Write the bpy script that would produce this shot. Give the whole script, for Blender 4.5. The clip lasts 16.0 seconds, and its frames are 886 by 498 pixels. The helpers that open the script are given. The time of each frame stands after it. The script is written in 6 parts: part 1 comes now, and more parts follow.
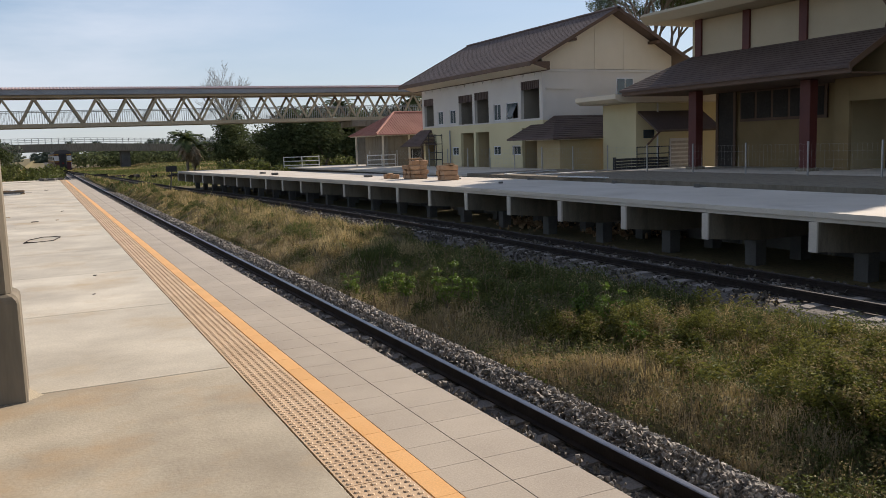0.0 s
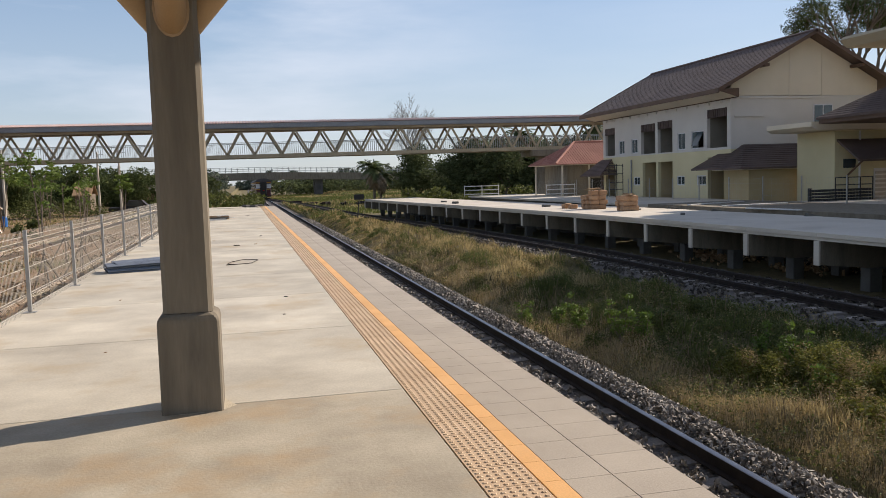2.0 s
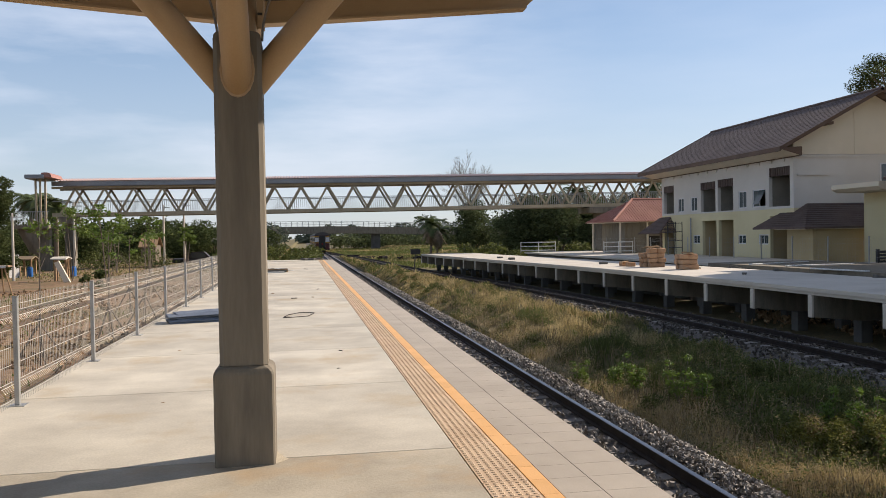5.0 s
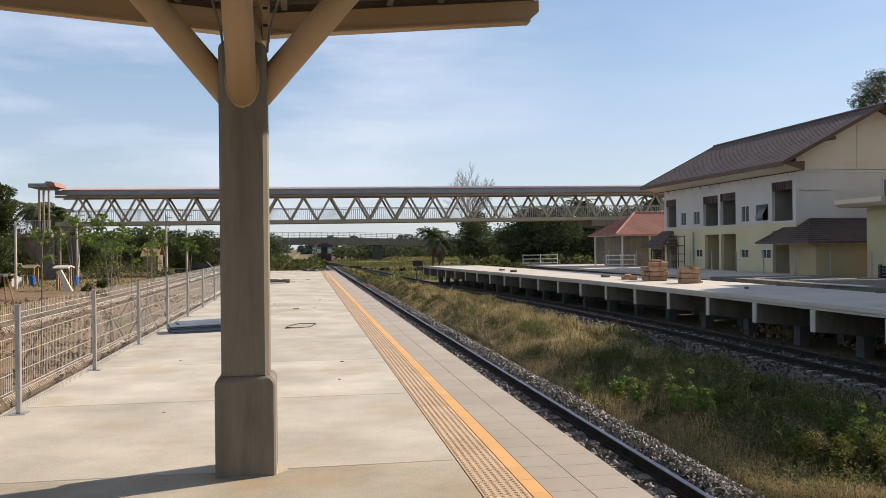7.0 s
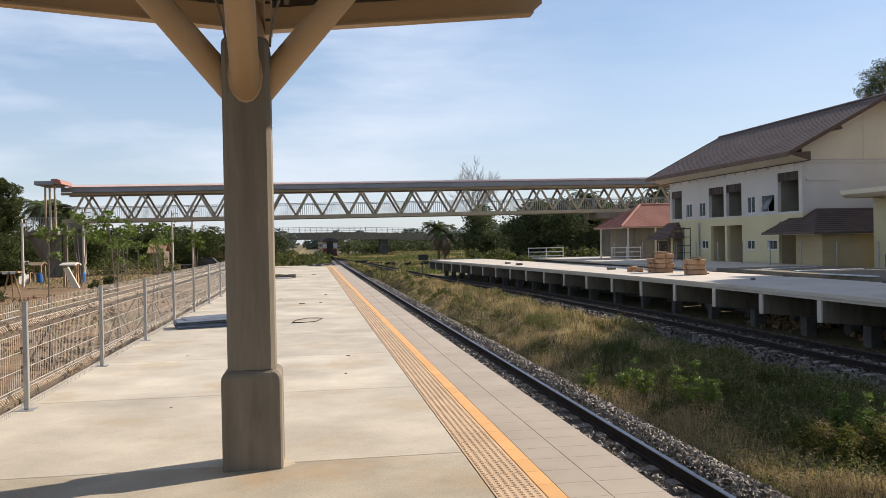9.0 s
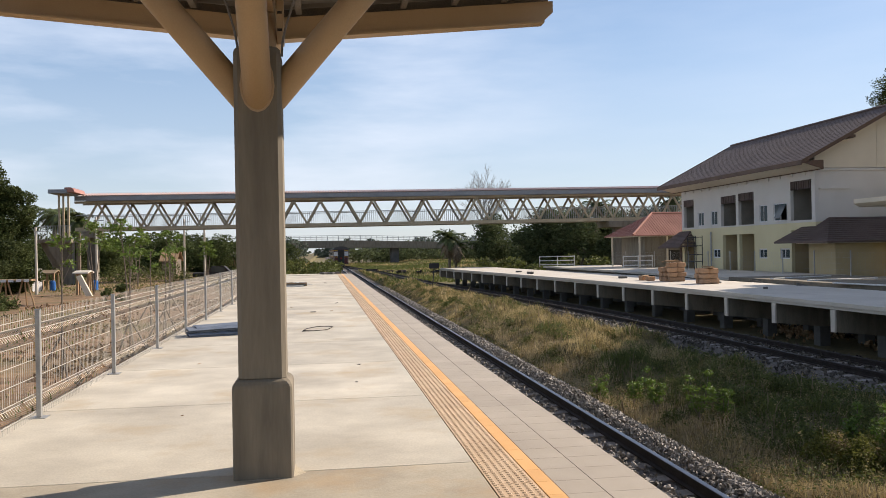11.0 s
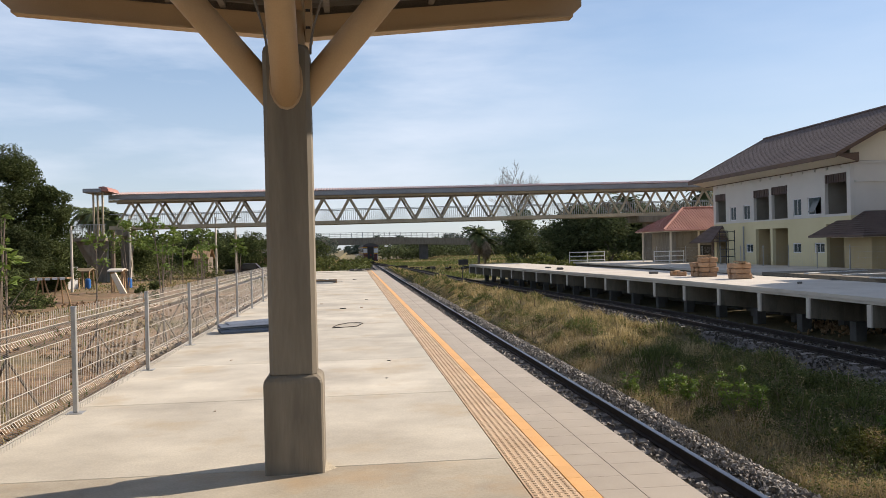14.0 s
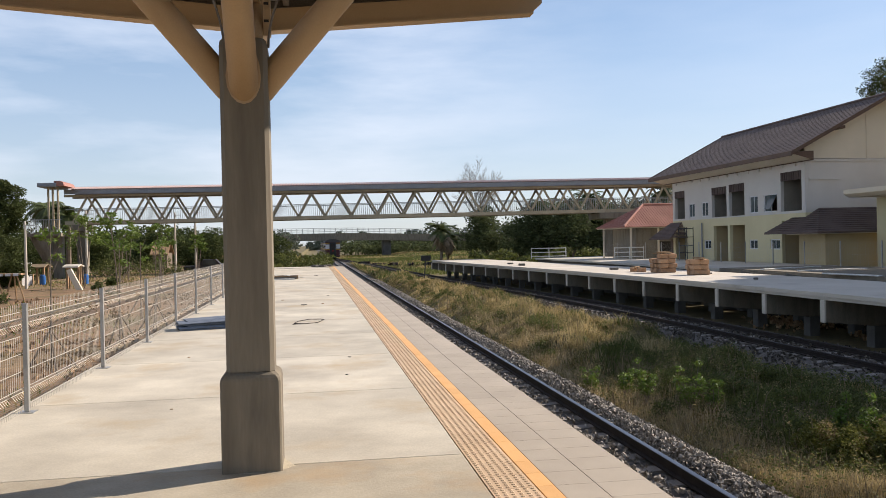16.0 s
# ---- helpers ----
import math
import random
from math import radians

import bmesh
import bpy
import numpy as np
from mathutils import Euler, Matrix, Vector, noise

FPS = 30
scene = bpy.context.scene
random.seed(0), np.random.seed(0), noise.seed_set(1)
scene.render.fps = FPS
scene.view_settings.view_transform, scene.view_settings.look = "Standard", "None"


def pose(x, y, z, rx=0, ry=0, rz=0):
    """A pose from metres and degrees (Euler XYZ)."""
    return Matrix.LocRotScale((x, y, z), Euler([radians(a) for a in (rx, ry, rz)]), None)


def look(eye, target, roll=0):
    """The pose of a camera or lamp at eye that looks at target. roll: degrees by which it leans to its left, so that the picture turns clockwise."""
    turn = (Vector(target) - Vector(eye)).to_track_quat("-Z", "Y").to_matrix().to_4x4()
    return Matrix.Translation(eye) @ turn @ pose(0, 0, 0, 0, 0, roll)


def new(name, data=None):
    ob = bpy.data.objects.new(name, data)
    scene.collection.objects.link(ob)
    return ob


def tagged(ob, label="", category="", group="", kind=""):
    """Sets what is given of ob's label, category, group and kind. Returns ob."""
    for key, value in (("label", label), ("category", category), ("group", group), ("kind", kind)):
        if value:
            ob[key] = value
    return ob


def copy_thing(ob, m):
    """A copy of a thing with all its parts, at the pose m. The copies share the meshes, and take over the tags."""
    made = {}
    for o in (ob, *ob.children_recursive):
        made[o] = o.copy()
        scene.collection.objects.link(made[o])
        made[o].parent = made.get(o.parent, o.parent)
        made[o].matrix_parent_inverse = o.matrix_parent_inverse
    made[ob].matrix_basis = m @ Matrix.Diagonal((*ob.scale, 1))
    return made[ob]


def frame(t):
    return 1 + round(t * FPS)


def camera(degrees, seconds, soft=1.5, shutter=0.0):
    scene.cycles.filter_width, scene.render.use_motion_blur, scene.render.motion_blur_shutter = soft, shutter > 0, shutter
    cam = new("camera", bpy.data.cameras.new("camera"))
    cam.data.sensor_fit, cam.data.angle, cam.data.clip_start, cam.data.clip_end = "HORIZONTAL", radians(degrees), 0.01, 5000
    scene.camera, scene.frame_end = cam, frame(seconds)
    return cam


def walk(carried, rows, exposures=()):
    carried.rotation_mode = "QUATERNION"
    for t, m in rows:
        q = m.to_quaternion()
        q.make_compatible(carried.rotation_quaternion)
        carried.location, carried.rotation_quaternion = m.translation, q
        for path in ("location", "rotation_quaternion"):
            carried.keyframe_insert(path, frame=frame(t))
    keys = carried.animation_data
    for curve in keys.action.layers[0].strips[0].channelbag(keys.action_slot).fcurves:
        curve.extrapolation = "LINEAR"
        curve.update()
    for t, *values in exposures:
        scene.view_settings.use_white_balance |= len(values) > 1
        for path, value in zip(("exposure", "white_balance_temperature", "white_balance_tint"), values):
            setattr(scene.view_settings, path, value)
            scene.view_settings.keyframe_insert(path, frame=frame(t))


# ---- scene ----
cam = camera(56.0, 16.0, soft=0.65)
walk(cam, [
    (0.0, pose(-0.037, 0.179, 1.557, 82.852, 1.828, -25.764)),
    (0.2, pose(0.000, 0.110, 1.567, 83.150, 1.700, -20.500)),
    (0.5, pose(0.031, 0.047, 1.581, 83.501, 1.468, -17.560)),
    (1.0, pose(-0.005, 0.067, 1.587, 84.043, 2.682, -15.871)),
    (1.5, pose(-0.010, 0.035, 1.594, 84.519, 2.535, -15.168)),
    (2.0, pose(-0.016, 0.017, 1.591, 85.206, 1.704, -13.477)),
    (2.5, pose(-0.015, 0.018, 1.591, 86.230, 0.666, -11.557)),
    (3.0, pose(-0.001, 0.025, 1.598, 87.256, 0.646, -10.639)),
    (3.5, pose(-0.002, 0.017, 1.603, 87.839, 0.999, -10.476)),
    (4.0, pose(-0.003, 0.024, 1.608, 88.224, 1.046, -10.238)),
    (4.5, pose(-0.004, 0.011, 1.607, 88.679, 1.153, -9.709)),
    (7.0, pose(-0.010, -0.001, 1.604, 89.918, 0.586, -9.444)),
    (7.5, pose(-0.006, -0.017, 1.599, 89.954, 0.698, -8.887)),
    (8.0, pose(-0.002, -0.010, 1.589, 89.510, 1.073, -8.782)),
    (8.5, pose(-0.003, -0.005, 1.595, 89.460, 1.094, -9.067)),
    (11.0, pose(-0.001, -0.000, 1.600, 90.095, 1.030, -8.307)),
    (11.5, pose(-0.012, 0.001, 1.602, 90.194, 0.809, -7.681)),
    (12.0, pose(-0.011, 0.012, 1.596, 90.070, 0.468, -7.305)),
    (12.5, pose(-0.013, 0.007, 1.593, 89.858, 0.573, -7.095)),
    (13.0, pose(-0.006, 0.006, 1.593, 89.894, 0.906, -6.655)),
    (13.5, pose(-0.001, 0.007, 1.593, 89.867, 1.222, -6.587)),
    (14.0, pose(0.001, 0.003, 1.598, 89.885, 1.352, -6.300)),
    (14.5, pose(0.000, 0.000, 1.600, 90.051, 1.350, -6.078)),
    (15.0, pose(-0.001, 0.011, 1.597, 89.932, 1.368, -6.222)),
    (15.5, pose(0.012, 0.002, 1.598, 89.734, 1.666, -6.646)),
    (16.0, pose(0.027, 0.016, 1.598, 89.551, 1.272, -8.860)),
], exposures=[(t, v, 6450, 14) for t, v in ((0.0, 0.25), (0.5, -0.10), (1.0, -0.20), (1.5, 0.20), (2.0, 0.28), (3.5, 0.33), (7.0, 0.38), (8.5, 0.44), (11.5, 0.47), (12.0, 0.42), (12.5, 0.28), (13.0, 0.30), (13.5, 0.36), (14.5, 0.47), (15.0, 0.42), (16.0, 0.47))])

# ---- light ----
SUN_EL, SUN_AZ = 31.5, 71.0   # degrees; azimuth clockwise from +y
world = bpy.data.worlds.new("sky")
scene.world = world
world.use_nodes = True
wn, wl = world.node_tree.nodes, world.node_tree.links
wn.clear()
sky = wn.new("ShaderNodeTexSky")
sky.sky_type, sky.sun_disc = "NISHITA", False
sky.sun_elevation, sky.sun_rotation = radians(SUN_EL), radians(SUN_AZ)
sky.air_density, sky.dust_density, sky.ozone_density = 1.0, 0.4, 3.0
tc = wn.new("ShaderNodeTexCoord")
mp = wn.new("ShaderNodeMapping")
mp.inputs["Scale"].default_value = (1.0, 1.0, 5.0)
mp.inputs["Rotation"].default_value = (0.0, radians(6), radians(20))
cl = wn.new("ShaderNodeTexNoise")
cl.inputs["Scale"].default_value, cl.inputs["Detail"].default_value, cl.inputs["Roughness"].default_value = 2.1, 7.0, 0.55
ramp = wn.new("ShaderNodeValToRGB")
ramp.color_ramp.elements[0].position, ramp.color_ramp.elements[1].position = 0.43, 0.70
ramp.color_ramp.elements[1].color = (0.92, 0.92, 0.92, 1)
mix = wn.new("ShaderNodeMix")
mix.data_type = "RGBA"
mix.inputs["B"].default_value = (9.6, 9.8, 10.2, 1)
bg, wo = wn.new("ShaderNodeBackground"), wn.new("ShaderNodeOutputWorld")
bg.inputs["Strength"].default_value = 0.077
wl.new(tc.outputs["Generated"], mp.inputs["Vector"])
wl.new(mp.outputs["Vector"], cl.inputs["Vector"])
wl.new(cl.outputs["Fac"], ramp.inputs["Fac"])
thin = wn.new("ShaderNodeMapRange")     # the cloud thins out towards the east
thin.inputs["From Min"].default_value, thin.inputs["From Max"].default_value = 0.08, 0.34
thin.inputs["To Min"].default_value, thin.inputs["To Max"].default_value = 1.0, 0.22
cover = wn.new("ShaderNodeMath")
cover.operation = "MULTIPLY"
sep = wn.new("ShaderNodeSeparateXYZ")
wl.new(tc.outputs["Generated"], sep.inputs["Vector"])
wl.new(sep.outputs["X"], thin.inputs["Value"])
wl.new(ramp.outputs["Color"], cover.inputs[0])
wl.new(thin.outputs["Result"], cover.inputs[1])
wl.new(cover.outputs["Value"], mix.inputs["Factor"])
wl.new(sky.outputs["Color"], mix.inputs["A"])
hz = wn.new("ShaderNodeMapRange")
hz.interpolation_type = "SMOOTHSTEP"
hz.inputs["From Min"].default_value, hz.inputs["From Max"].default_value = 0.56, -0.02
hz.inputs["To Min"].default_value, hz.inputs["To Max"].default_value = 0.0, 0.62
haze = wn.new("ShaderNodeMix")
haze.data_type = "RGBA"
tint = wn.new("ShaderNodeMix")     # whiter haze low down, bluer above
tint.data_type = "RGBA"
tint.inputs["A"].default_value, tint.inputs["B"].default_value = (7.2, 8.1, 8.7, 1), (5.0, 7.4, 10.5, 1)
rise = wn.new("ShaderNodeMapRange")
rise.inputs["From Min"].default_value, rise.inputs["From Max"].default_value = 0.02, 0.30
wl.new(rise.outputs["Result"], tint.inputs["Factor"])
wl.new(tint.outputs["Result"], haze.inputs["B"])
wl.new(sep.outputs["Z"], hz.inputs["Value"])
wl.new(sep.outputs["Z"], rise.inputs["Value"])
wl.new(hz.outputs["Result"], haze.inputs["Factor"])
wl.new(mix.outputs["Result"], haze.inputs["A"])
wl.new(haze.outputs["Result"], bg.inputs["Color"])
wl.new(bg.outputs["Background"], wo.inputs["Surface"])
sun = new("sun", bpy.data.lights.new("sun", "SUN"))
sun.data.energy, sun.data.angle, sun.data.color = 5.0, radians(0.6), (1.0, 0.88, 0.72)
e, a = radians(SUN_EL), radians(SUN_AZ)
sun.matrix_world = look((60 * math.sin(a) * math.cos(e), 60 * math.cos(a) * math.cos(e), 60 * math.sin(e)), (0, 0, 0))


# ---- materials ----
def mat(name, c1, c2, scale=1.0, rough=0.8, bump=0.15, bscale=30.0, metal=0.0, fine=0.25, stretch=(1, 1, 1),
        stain=None, stain_scale=0.5, stain_at=0.55, island=0.0, per_object=0.0, translucent=0.0, spec=0.4):
    """Two colours mixed by broad noise, grain by fine noise, optional stains and random tone for every piece."""
    m = bpy.data.materials.new(name)
    m.use_nodes = True
    n, l = m.node_tree.nodes, m.node_tree.links
    p, out = n["Principled BSDF"], n["Material Output"]
    p.inputs["Roughness"].default_value, p.inputs["Metallic"].default_value = rough, metal
    p.inputs["Specular IOR Level"].default_value = spec
    geo = n.new("ShaderNodeNewGeometry")
    mapping = n.new("ShaderNodeMapping")
    mapping.inputs["Scale"].default_value = stretch
    l.new(geo.outputs["Position"], mapping.inputs["Vector"])

    def noise_tex(s, detail=4.0, rgh=0.6):
        t = n.new("ShaderNodeTexNoise")
        t.inputs["Scale"].default_value, t.inputs["Detail"].default_value, t.inputs["Roughness"].default_value = s, detail, rgh
        l.new(mapping.outputs["Vector"], t.inputs["Vector"])
        return t

    def mixed(kind, fac, a_in, b_in):
        x = n.new("ShaderNodeMix")
        x.data_type, x.blend_type = "RGBA", kind
        for key, v in (("Factor", fac), ("A", a_in), ("B", b_in)):
            if isinstance(v, (int, float)):
                x.inputs[key].default_value = v
            elif isinstance(v, tuple):
                x.inputs[key].default_value = (*v, 1)
            else:
                l.new(v, x.inputs[key])
        return x.outputs["Result"]

    def ramp_of(src, lo, hi):
        r = n.new("ShaderNodeMapRange")
        r.inputs["From Min"].default_value, r.inputs["From Max"].default_value = lo, hi
        l.new(src, r.inputs["Value"])
        return r.outputs["Result"]

    col = mixed("MIX", ramp_of(noise_tex(scale).outputs["Fac"], 0.32, 0.68), c1, c2)
    g = noise_tex(bscale, 3.0)
    if fine:
        tone = n.new("ShaderNodeMapRange")
        tone.inputs["From Min"].default_value, tone.inputs["From Max"].default_value = 0.3, 0.7
        tone.inputs["To Min"].default_value, tone.inputs["To Max"].default_value = 1.0 - fine, 1.0 + fine * 0.6
        l.new(g.outputs["Fac"], tone.inputs["Value"])
        vm = n.new("ShaderNodeVectorMath")
        vm.operation = "SCALE"
        l.new(col, vm.inputs[0])
        l.new(tone.outputs["Result"], vm.inputs["Scale"])
        col = vm.outputs["Vector"]
    if stain:
        col = mixed("MIX", ramp_of(noise_tex(stain_scale, 5.0, 0.65).outputs["Fac"], stain_at, stain_at + 0.22), col, stain)
    for amount, source in ((island, geo.outputs["Random Per Island"]), (per_object, None)):
        if amount:
            if source is None:
                source = n.new("ShaderNodeObjectInfo").outputs["Random"]
            r = n.new("ShaderNodeMapRange")
            r.inputs["To Min"].default_value, r.inputs["To Max"].default_value = 1 - amount, 1 + amount
            l.new(source, r.inputs["Value"])
            vm = n.new("ShaderNodeVectorMath")
            vm.operation = "SCALE"
            l.new(col, vm.inputs[0])
            l.new(r.outputs["Result"], vm.inputs["Scale"])
            col = vm.outputs["Vector"]
    l.new(col, p.inputs["Base Color"])
    if bump:
        b = n.new("ShaderNodeBump")
        b.inputs["Strength"].default_value, b.inputs["Distance"].default_value = bump, 0.02
        l.new(g.outputs["Fac"], b.inputs["Height"])
        l.new(b.outputs["Normal"], p.inputs["Normal"])
    if translucent:
        t = n.new("ShaderNodeBsdfTranslucent")
        l.new(col, t.inputs["Color"])
        ms = n.new("ShaderNodeMixShader")
        ms.inputs["Fac"].default_value = translucent
        l.new(p.outputs["BSDF"], ms.inputs[1])
        l.new(t.outputs["BSDF"], ms.inputs[2])
        l.new(ms.outputs["Shader"], out.inputs["Surface"])
    return m


M_SLAB = mat("platform concrete", (0.42, 0.382, 0.312), (0.64, 0.592, 0.485), 0.8, 0.75, 0.12, 45, fine=0.10, stain=(0.44, 0.345, 0.215), stain_scale=0.7, stain_at=0.53, per_object=0.06)
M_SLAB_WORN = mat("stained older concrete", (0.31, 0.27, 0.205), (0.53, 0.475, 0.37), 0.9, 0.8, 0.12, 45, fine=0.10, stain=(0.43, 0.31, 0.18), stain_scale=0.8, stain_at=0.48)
M_TILE = mat("grey edge tile", (0.37, 0.322, 0.262), (0.46, 0.405, 0.33), 1.1, 0.75, 0.1, 90, fine=0.12, per_object=0.03)
M_TACT = mat("ochre tactile tile", (0.55, 0.39, 0.245), (0.61, 0.45, 0.295), 2.0, 0.7, 0.1, 90, fine=0.12, per_object=0.05)
M_ORANGE = mat("orange tile", (0.73, 0.40, 0.145), (0.78, 0.45, 0.18), 2.0, 0.6, 0.08, 90, fine=0.1, per_object=0.05)
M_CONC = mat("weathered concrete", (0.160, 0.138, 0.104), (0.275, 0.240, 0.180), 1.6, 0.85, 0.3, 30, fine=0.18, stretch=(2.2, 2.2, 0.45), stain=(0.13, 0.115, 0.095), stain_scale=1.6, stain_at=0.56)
M_COLUMN = mat("smooth cast column concrete", (0.150, 0.128, 0.096), (0.265, 0.230, 0.172), 0.9, 0.8, 0.10, 14, fine=0.08, stretch=(3.4, 3.4, 0.42), stain=(0.115, 0.10, 0.078), stain_scale=0.9, stain_at=0.52)
M_RENDER = mat("grey recess render", (0.20, 0.185, 0.155), (0.27, 0.25, 0.21), 0.7, 0.9, 0.1, 30, fine=0.12, stain=(0.17, 0.155, 0.13), stain_scale=0.8)
M_SAND = mat("pale sandy mortar dust", (0.50, 0.44, 0.33), (0.58, 0.51, 0.39), 9.0, 0.95, 0.3, 120, fine=0.2)
# darkened so that its colour deepens the shade under the raised decks
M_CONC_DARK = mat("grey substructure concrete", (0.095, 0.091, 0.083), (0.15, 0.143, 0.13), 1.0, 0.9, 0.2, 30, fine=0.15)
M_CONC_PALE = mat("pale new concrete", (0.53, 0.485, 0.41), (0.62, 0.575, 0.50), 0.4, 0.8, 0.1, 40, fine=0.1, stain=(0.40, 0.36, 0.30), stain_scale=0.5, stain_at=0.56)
M_CREAM = mat("cream painted steel", (0.43, 0.30, 0.17), (0.48, 0.34, 0.20), 1.0, 0.5, 0.03, 80, fine=0.05)
M_SHEET = mat("metal roof sheet underside", (0.20, 0.175, 0.15), (0.25, 0.225, 0.195), 1.0, 0.5, 0.02, 40, fine=0.05, metal=0.0)
M_PURLIN = mat("dark steel purlin", (0.16, 0.14, 0.12), (0.22, 0.19, 0.16), 2.0, 0.5, 0.03, 60)
M_GALV = mat("galvanised steel", (0.38, 0.38, 0.37), (0.50, 0.50, 0.49), 4.0, 0.42, 0.03, 90, metal=0.7, fine=0.1)
M_WIRE = mat("galvanised wire", (0.42, 0.385, 0.33), (0.54, 0.50, 0.44), 4.0, 0.5, 0.0, 90, metal=0.2, fine=0.1)
M_RAIL = mat("rail steel side", (0.020, 0.016, 0.015), (0.036, 0.028, 0.024), 5.0, 0.7, 0.1, 60, spec=0.2)
M_RAILTOP = mat("polished rail head", (0.19, 0.19, 0.205), (0.26, 0.26, 0.275), 4.0, 0.36, 0.0, 60, metal=1.0)
M_SLEEPER = mat("concrete sleeper", (0.20, 0.18, 0.16), (0.28, 0.25, 0.22), 2.0, 0.9, 0.2, 50, per_object=0.1)
M_STONE = mat("grey ballast stone", (0.15, 0.135, 0.115), (0.47, 0.43, 0.37), 9.0, 0.85, 0.2, 60, fine=0.2, island=0.35)
M_BALLAST = mat("ballast bed", (0.09, 0.08, 0.07), (0.18, 0.16, 0.14), 8.0, 0.95, 1.0, 22, fine=0.6)
M_EARTH = mat("red brown earth", (0.175, 0.105, 0.055), (0.31, 0.195, 0.105), 0.9, 0.95, 0.9, 4, fine=0.4, stain=(0.12, 0.115, 0.045), stain_scale=0.2, stain_at=0.48)
M_SOIL = mat("grassy soil", (0.10, 0.09, 0.035), (0.19, 0.15, 0.07), 0.25, 0.95, 0.5, 12, fine=0.35)
M_ROAD = mat("grey asphalt road", (0.16, 0.155, 0.15), (0.21, 0.2, 0.195), 0.6, 0.9, 0.15, 40, fine=0.15)
M_DRY = mat("dry grass blades", (0.40, 0.315, 0.15), (0.25, 0.21, 0.085), 0.6, 0.8, 0.0, 20, fine=0.0, island=0.35, translucent=0.3)
M_DRYLEAF = mat("dry brown weed leaves", (0.30, 0.225, 0.105), (0.20, 0.165, 0.06), 0.7, 0.8, 0.0, 20, fine=0.0, island=0.45, translucent=0.3)
# brighter copy of the weed green, with sunlight put into its colour
M_WEEDSUN = mat("sunlit yellow green weed leaves", (0.105, 0.115, 0.022), (0.19, 0.185, 0.045), 1.2, 0.75, 0.0, 20, fine=0.0, island=0.5, translucent=0.35, spec=0.2)
M_DARKSCRAP = mat("dark soil and scrap", (0.05, 0.042, 0.032), (0.12, 0.098, 0.07), 3.0, 0.95, 0.3, 30, fine=0.3, island=0.5)
M_TWIG = mat("dry grey brown twigs", (0.36, 0.285, 0.17), (0.50, 0.41, 0.26), 0.9, 0.85, 0.0, 20, fine=0.0, island=0.4)
M_STRAW = mat("pale straw tufts", (0.52, 0.42, 0.22), (0.42, 0.33, 0.16), 0.8, 0.8, 0.0, 20, fine=0.0, island=0.3, translucent=0.3)
M_GREEN = mat("green grass blades", (0.085, 0.11, 0.025), (0.15, 0.165, 0.045), 0.6, 0.75, 0.0, 20, fine=0.0, island=0.35, translucent=0.3)
M_LEAF = mat("bright green leaves", (0.10, 0.16, 0.025), (0.16, 0.22, 0.04), 0.8, 0.6, 0.0, 20, fine=0.0, island=0.35, translucent=0.35)
M_TREE = mat("dark green foliage", (0.048, 0.066, 0.021), (0.095, 0.114, 0.040), 0.4, 0.8, 0.0, 20, fine=0.0, island=0.5, translucent=0.3, spec=0.15)
# darker copy of the tree green, with crown shade in its colour
M_DENSE = mat("shade-darkened dense foliage", (0.036, 0.050, 0.019), (0.072, 0.088, 0.033), 0.4, 0.8, 0.0, 20, fine=0.0, island=0.45, translucent=0.25, spec=0.15)
# two leaf greens paled and greyed to put distance haze into the colour
M_MID = mat("haze-greyed foliage", (0.068, 0.088, 0.038), (0.125, 0.148, 0.066), 0.3, 0.8, 0.0, 20, fine=0.0, island=0.5, translucent=0.3, spec=0.15)
M_FAR = mat("haze-paled far foliage", (0.085, 0.105, 0.07), (0.12, 0.14, 0.10), 0.1, 0.8, 0.0, 20, fine=0.0, island=0.25, translucent=0.2)
M_PALM = mat("palm fronds", (0.055, 0.085, 0.022), (0.10, 0.12, 0.04), 0.4, 0.6, 0.0, 20, fine=0.0, island=0.3, translucent=0.2)
M_DEADFROND = mat("dry hanging fronds", (0.20, 0.15, 0.09), (0.28, 0.21, 0.13), 1.0, 0.85, 0.0, 20, fine=0.0, island=0.3)
M_BARK = mat("grey brown bark", (0.14, 0.11, 0.08), (0.22, 0.18, 0.14), 3.0, 0.9, 0.5, 20, fine=0.3, stretch=(4, 4, 1))
# bark lightened so that its colour carries the distance haze
M_BARKHAZE = mat("haze-paled bark", (0.30, 0.28, 0.25), (0.40, 0.375, 0.34), 3.0, 0.9, 0.2, 20, fine=0.2)
M_TIMBER = mat("weathered timber", (0.30, 0.19, 0.10), (0.40, 0.27, 0.15), 2.0, 0.8, 0.2, 30, stretch=(6, 6, 1))
M_WHITE = mat("white plaster wall", (0.56, 0.54, 0.50), (0.63, 0.61, 0.57), 0.4, 0.85, 0.05, 30, fine=0.05)
M_CREAMWALL = mat("cream plaster wall", (0.62, 0.56, 0.44), (0.70, 0.63, 0.50), 0.4, 0.85, 0.05, 30, fine=0.05)
# ochre, darkened to carry the shade under the verandah
M_OCHRE = mat("shade-darkened ochre plaster", (0.21, 0.15, 0.07), (0.28, 0.205, 0.10), 0.4, 0.85, 0.05, 30, fine=0.08)
M_BEIGE = mat("beige plaster wall", (0.39, 0.345, 0.245), (0.45, 0.395, 0.285), 0.4, 0.85, 0.05, 30, fine=0.06)
# darker ballast copy; the far track's shade is put into its colour
M_STONE_SHADED = mat("shade-darkened ballast stone", (0.075, 0.065, 0.054), (0.15, 0.132, 0.108), 3.0, 0.9, 0.2, 60, fine=0.2, island=0.35)
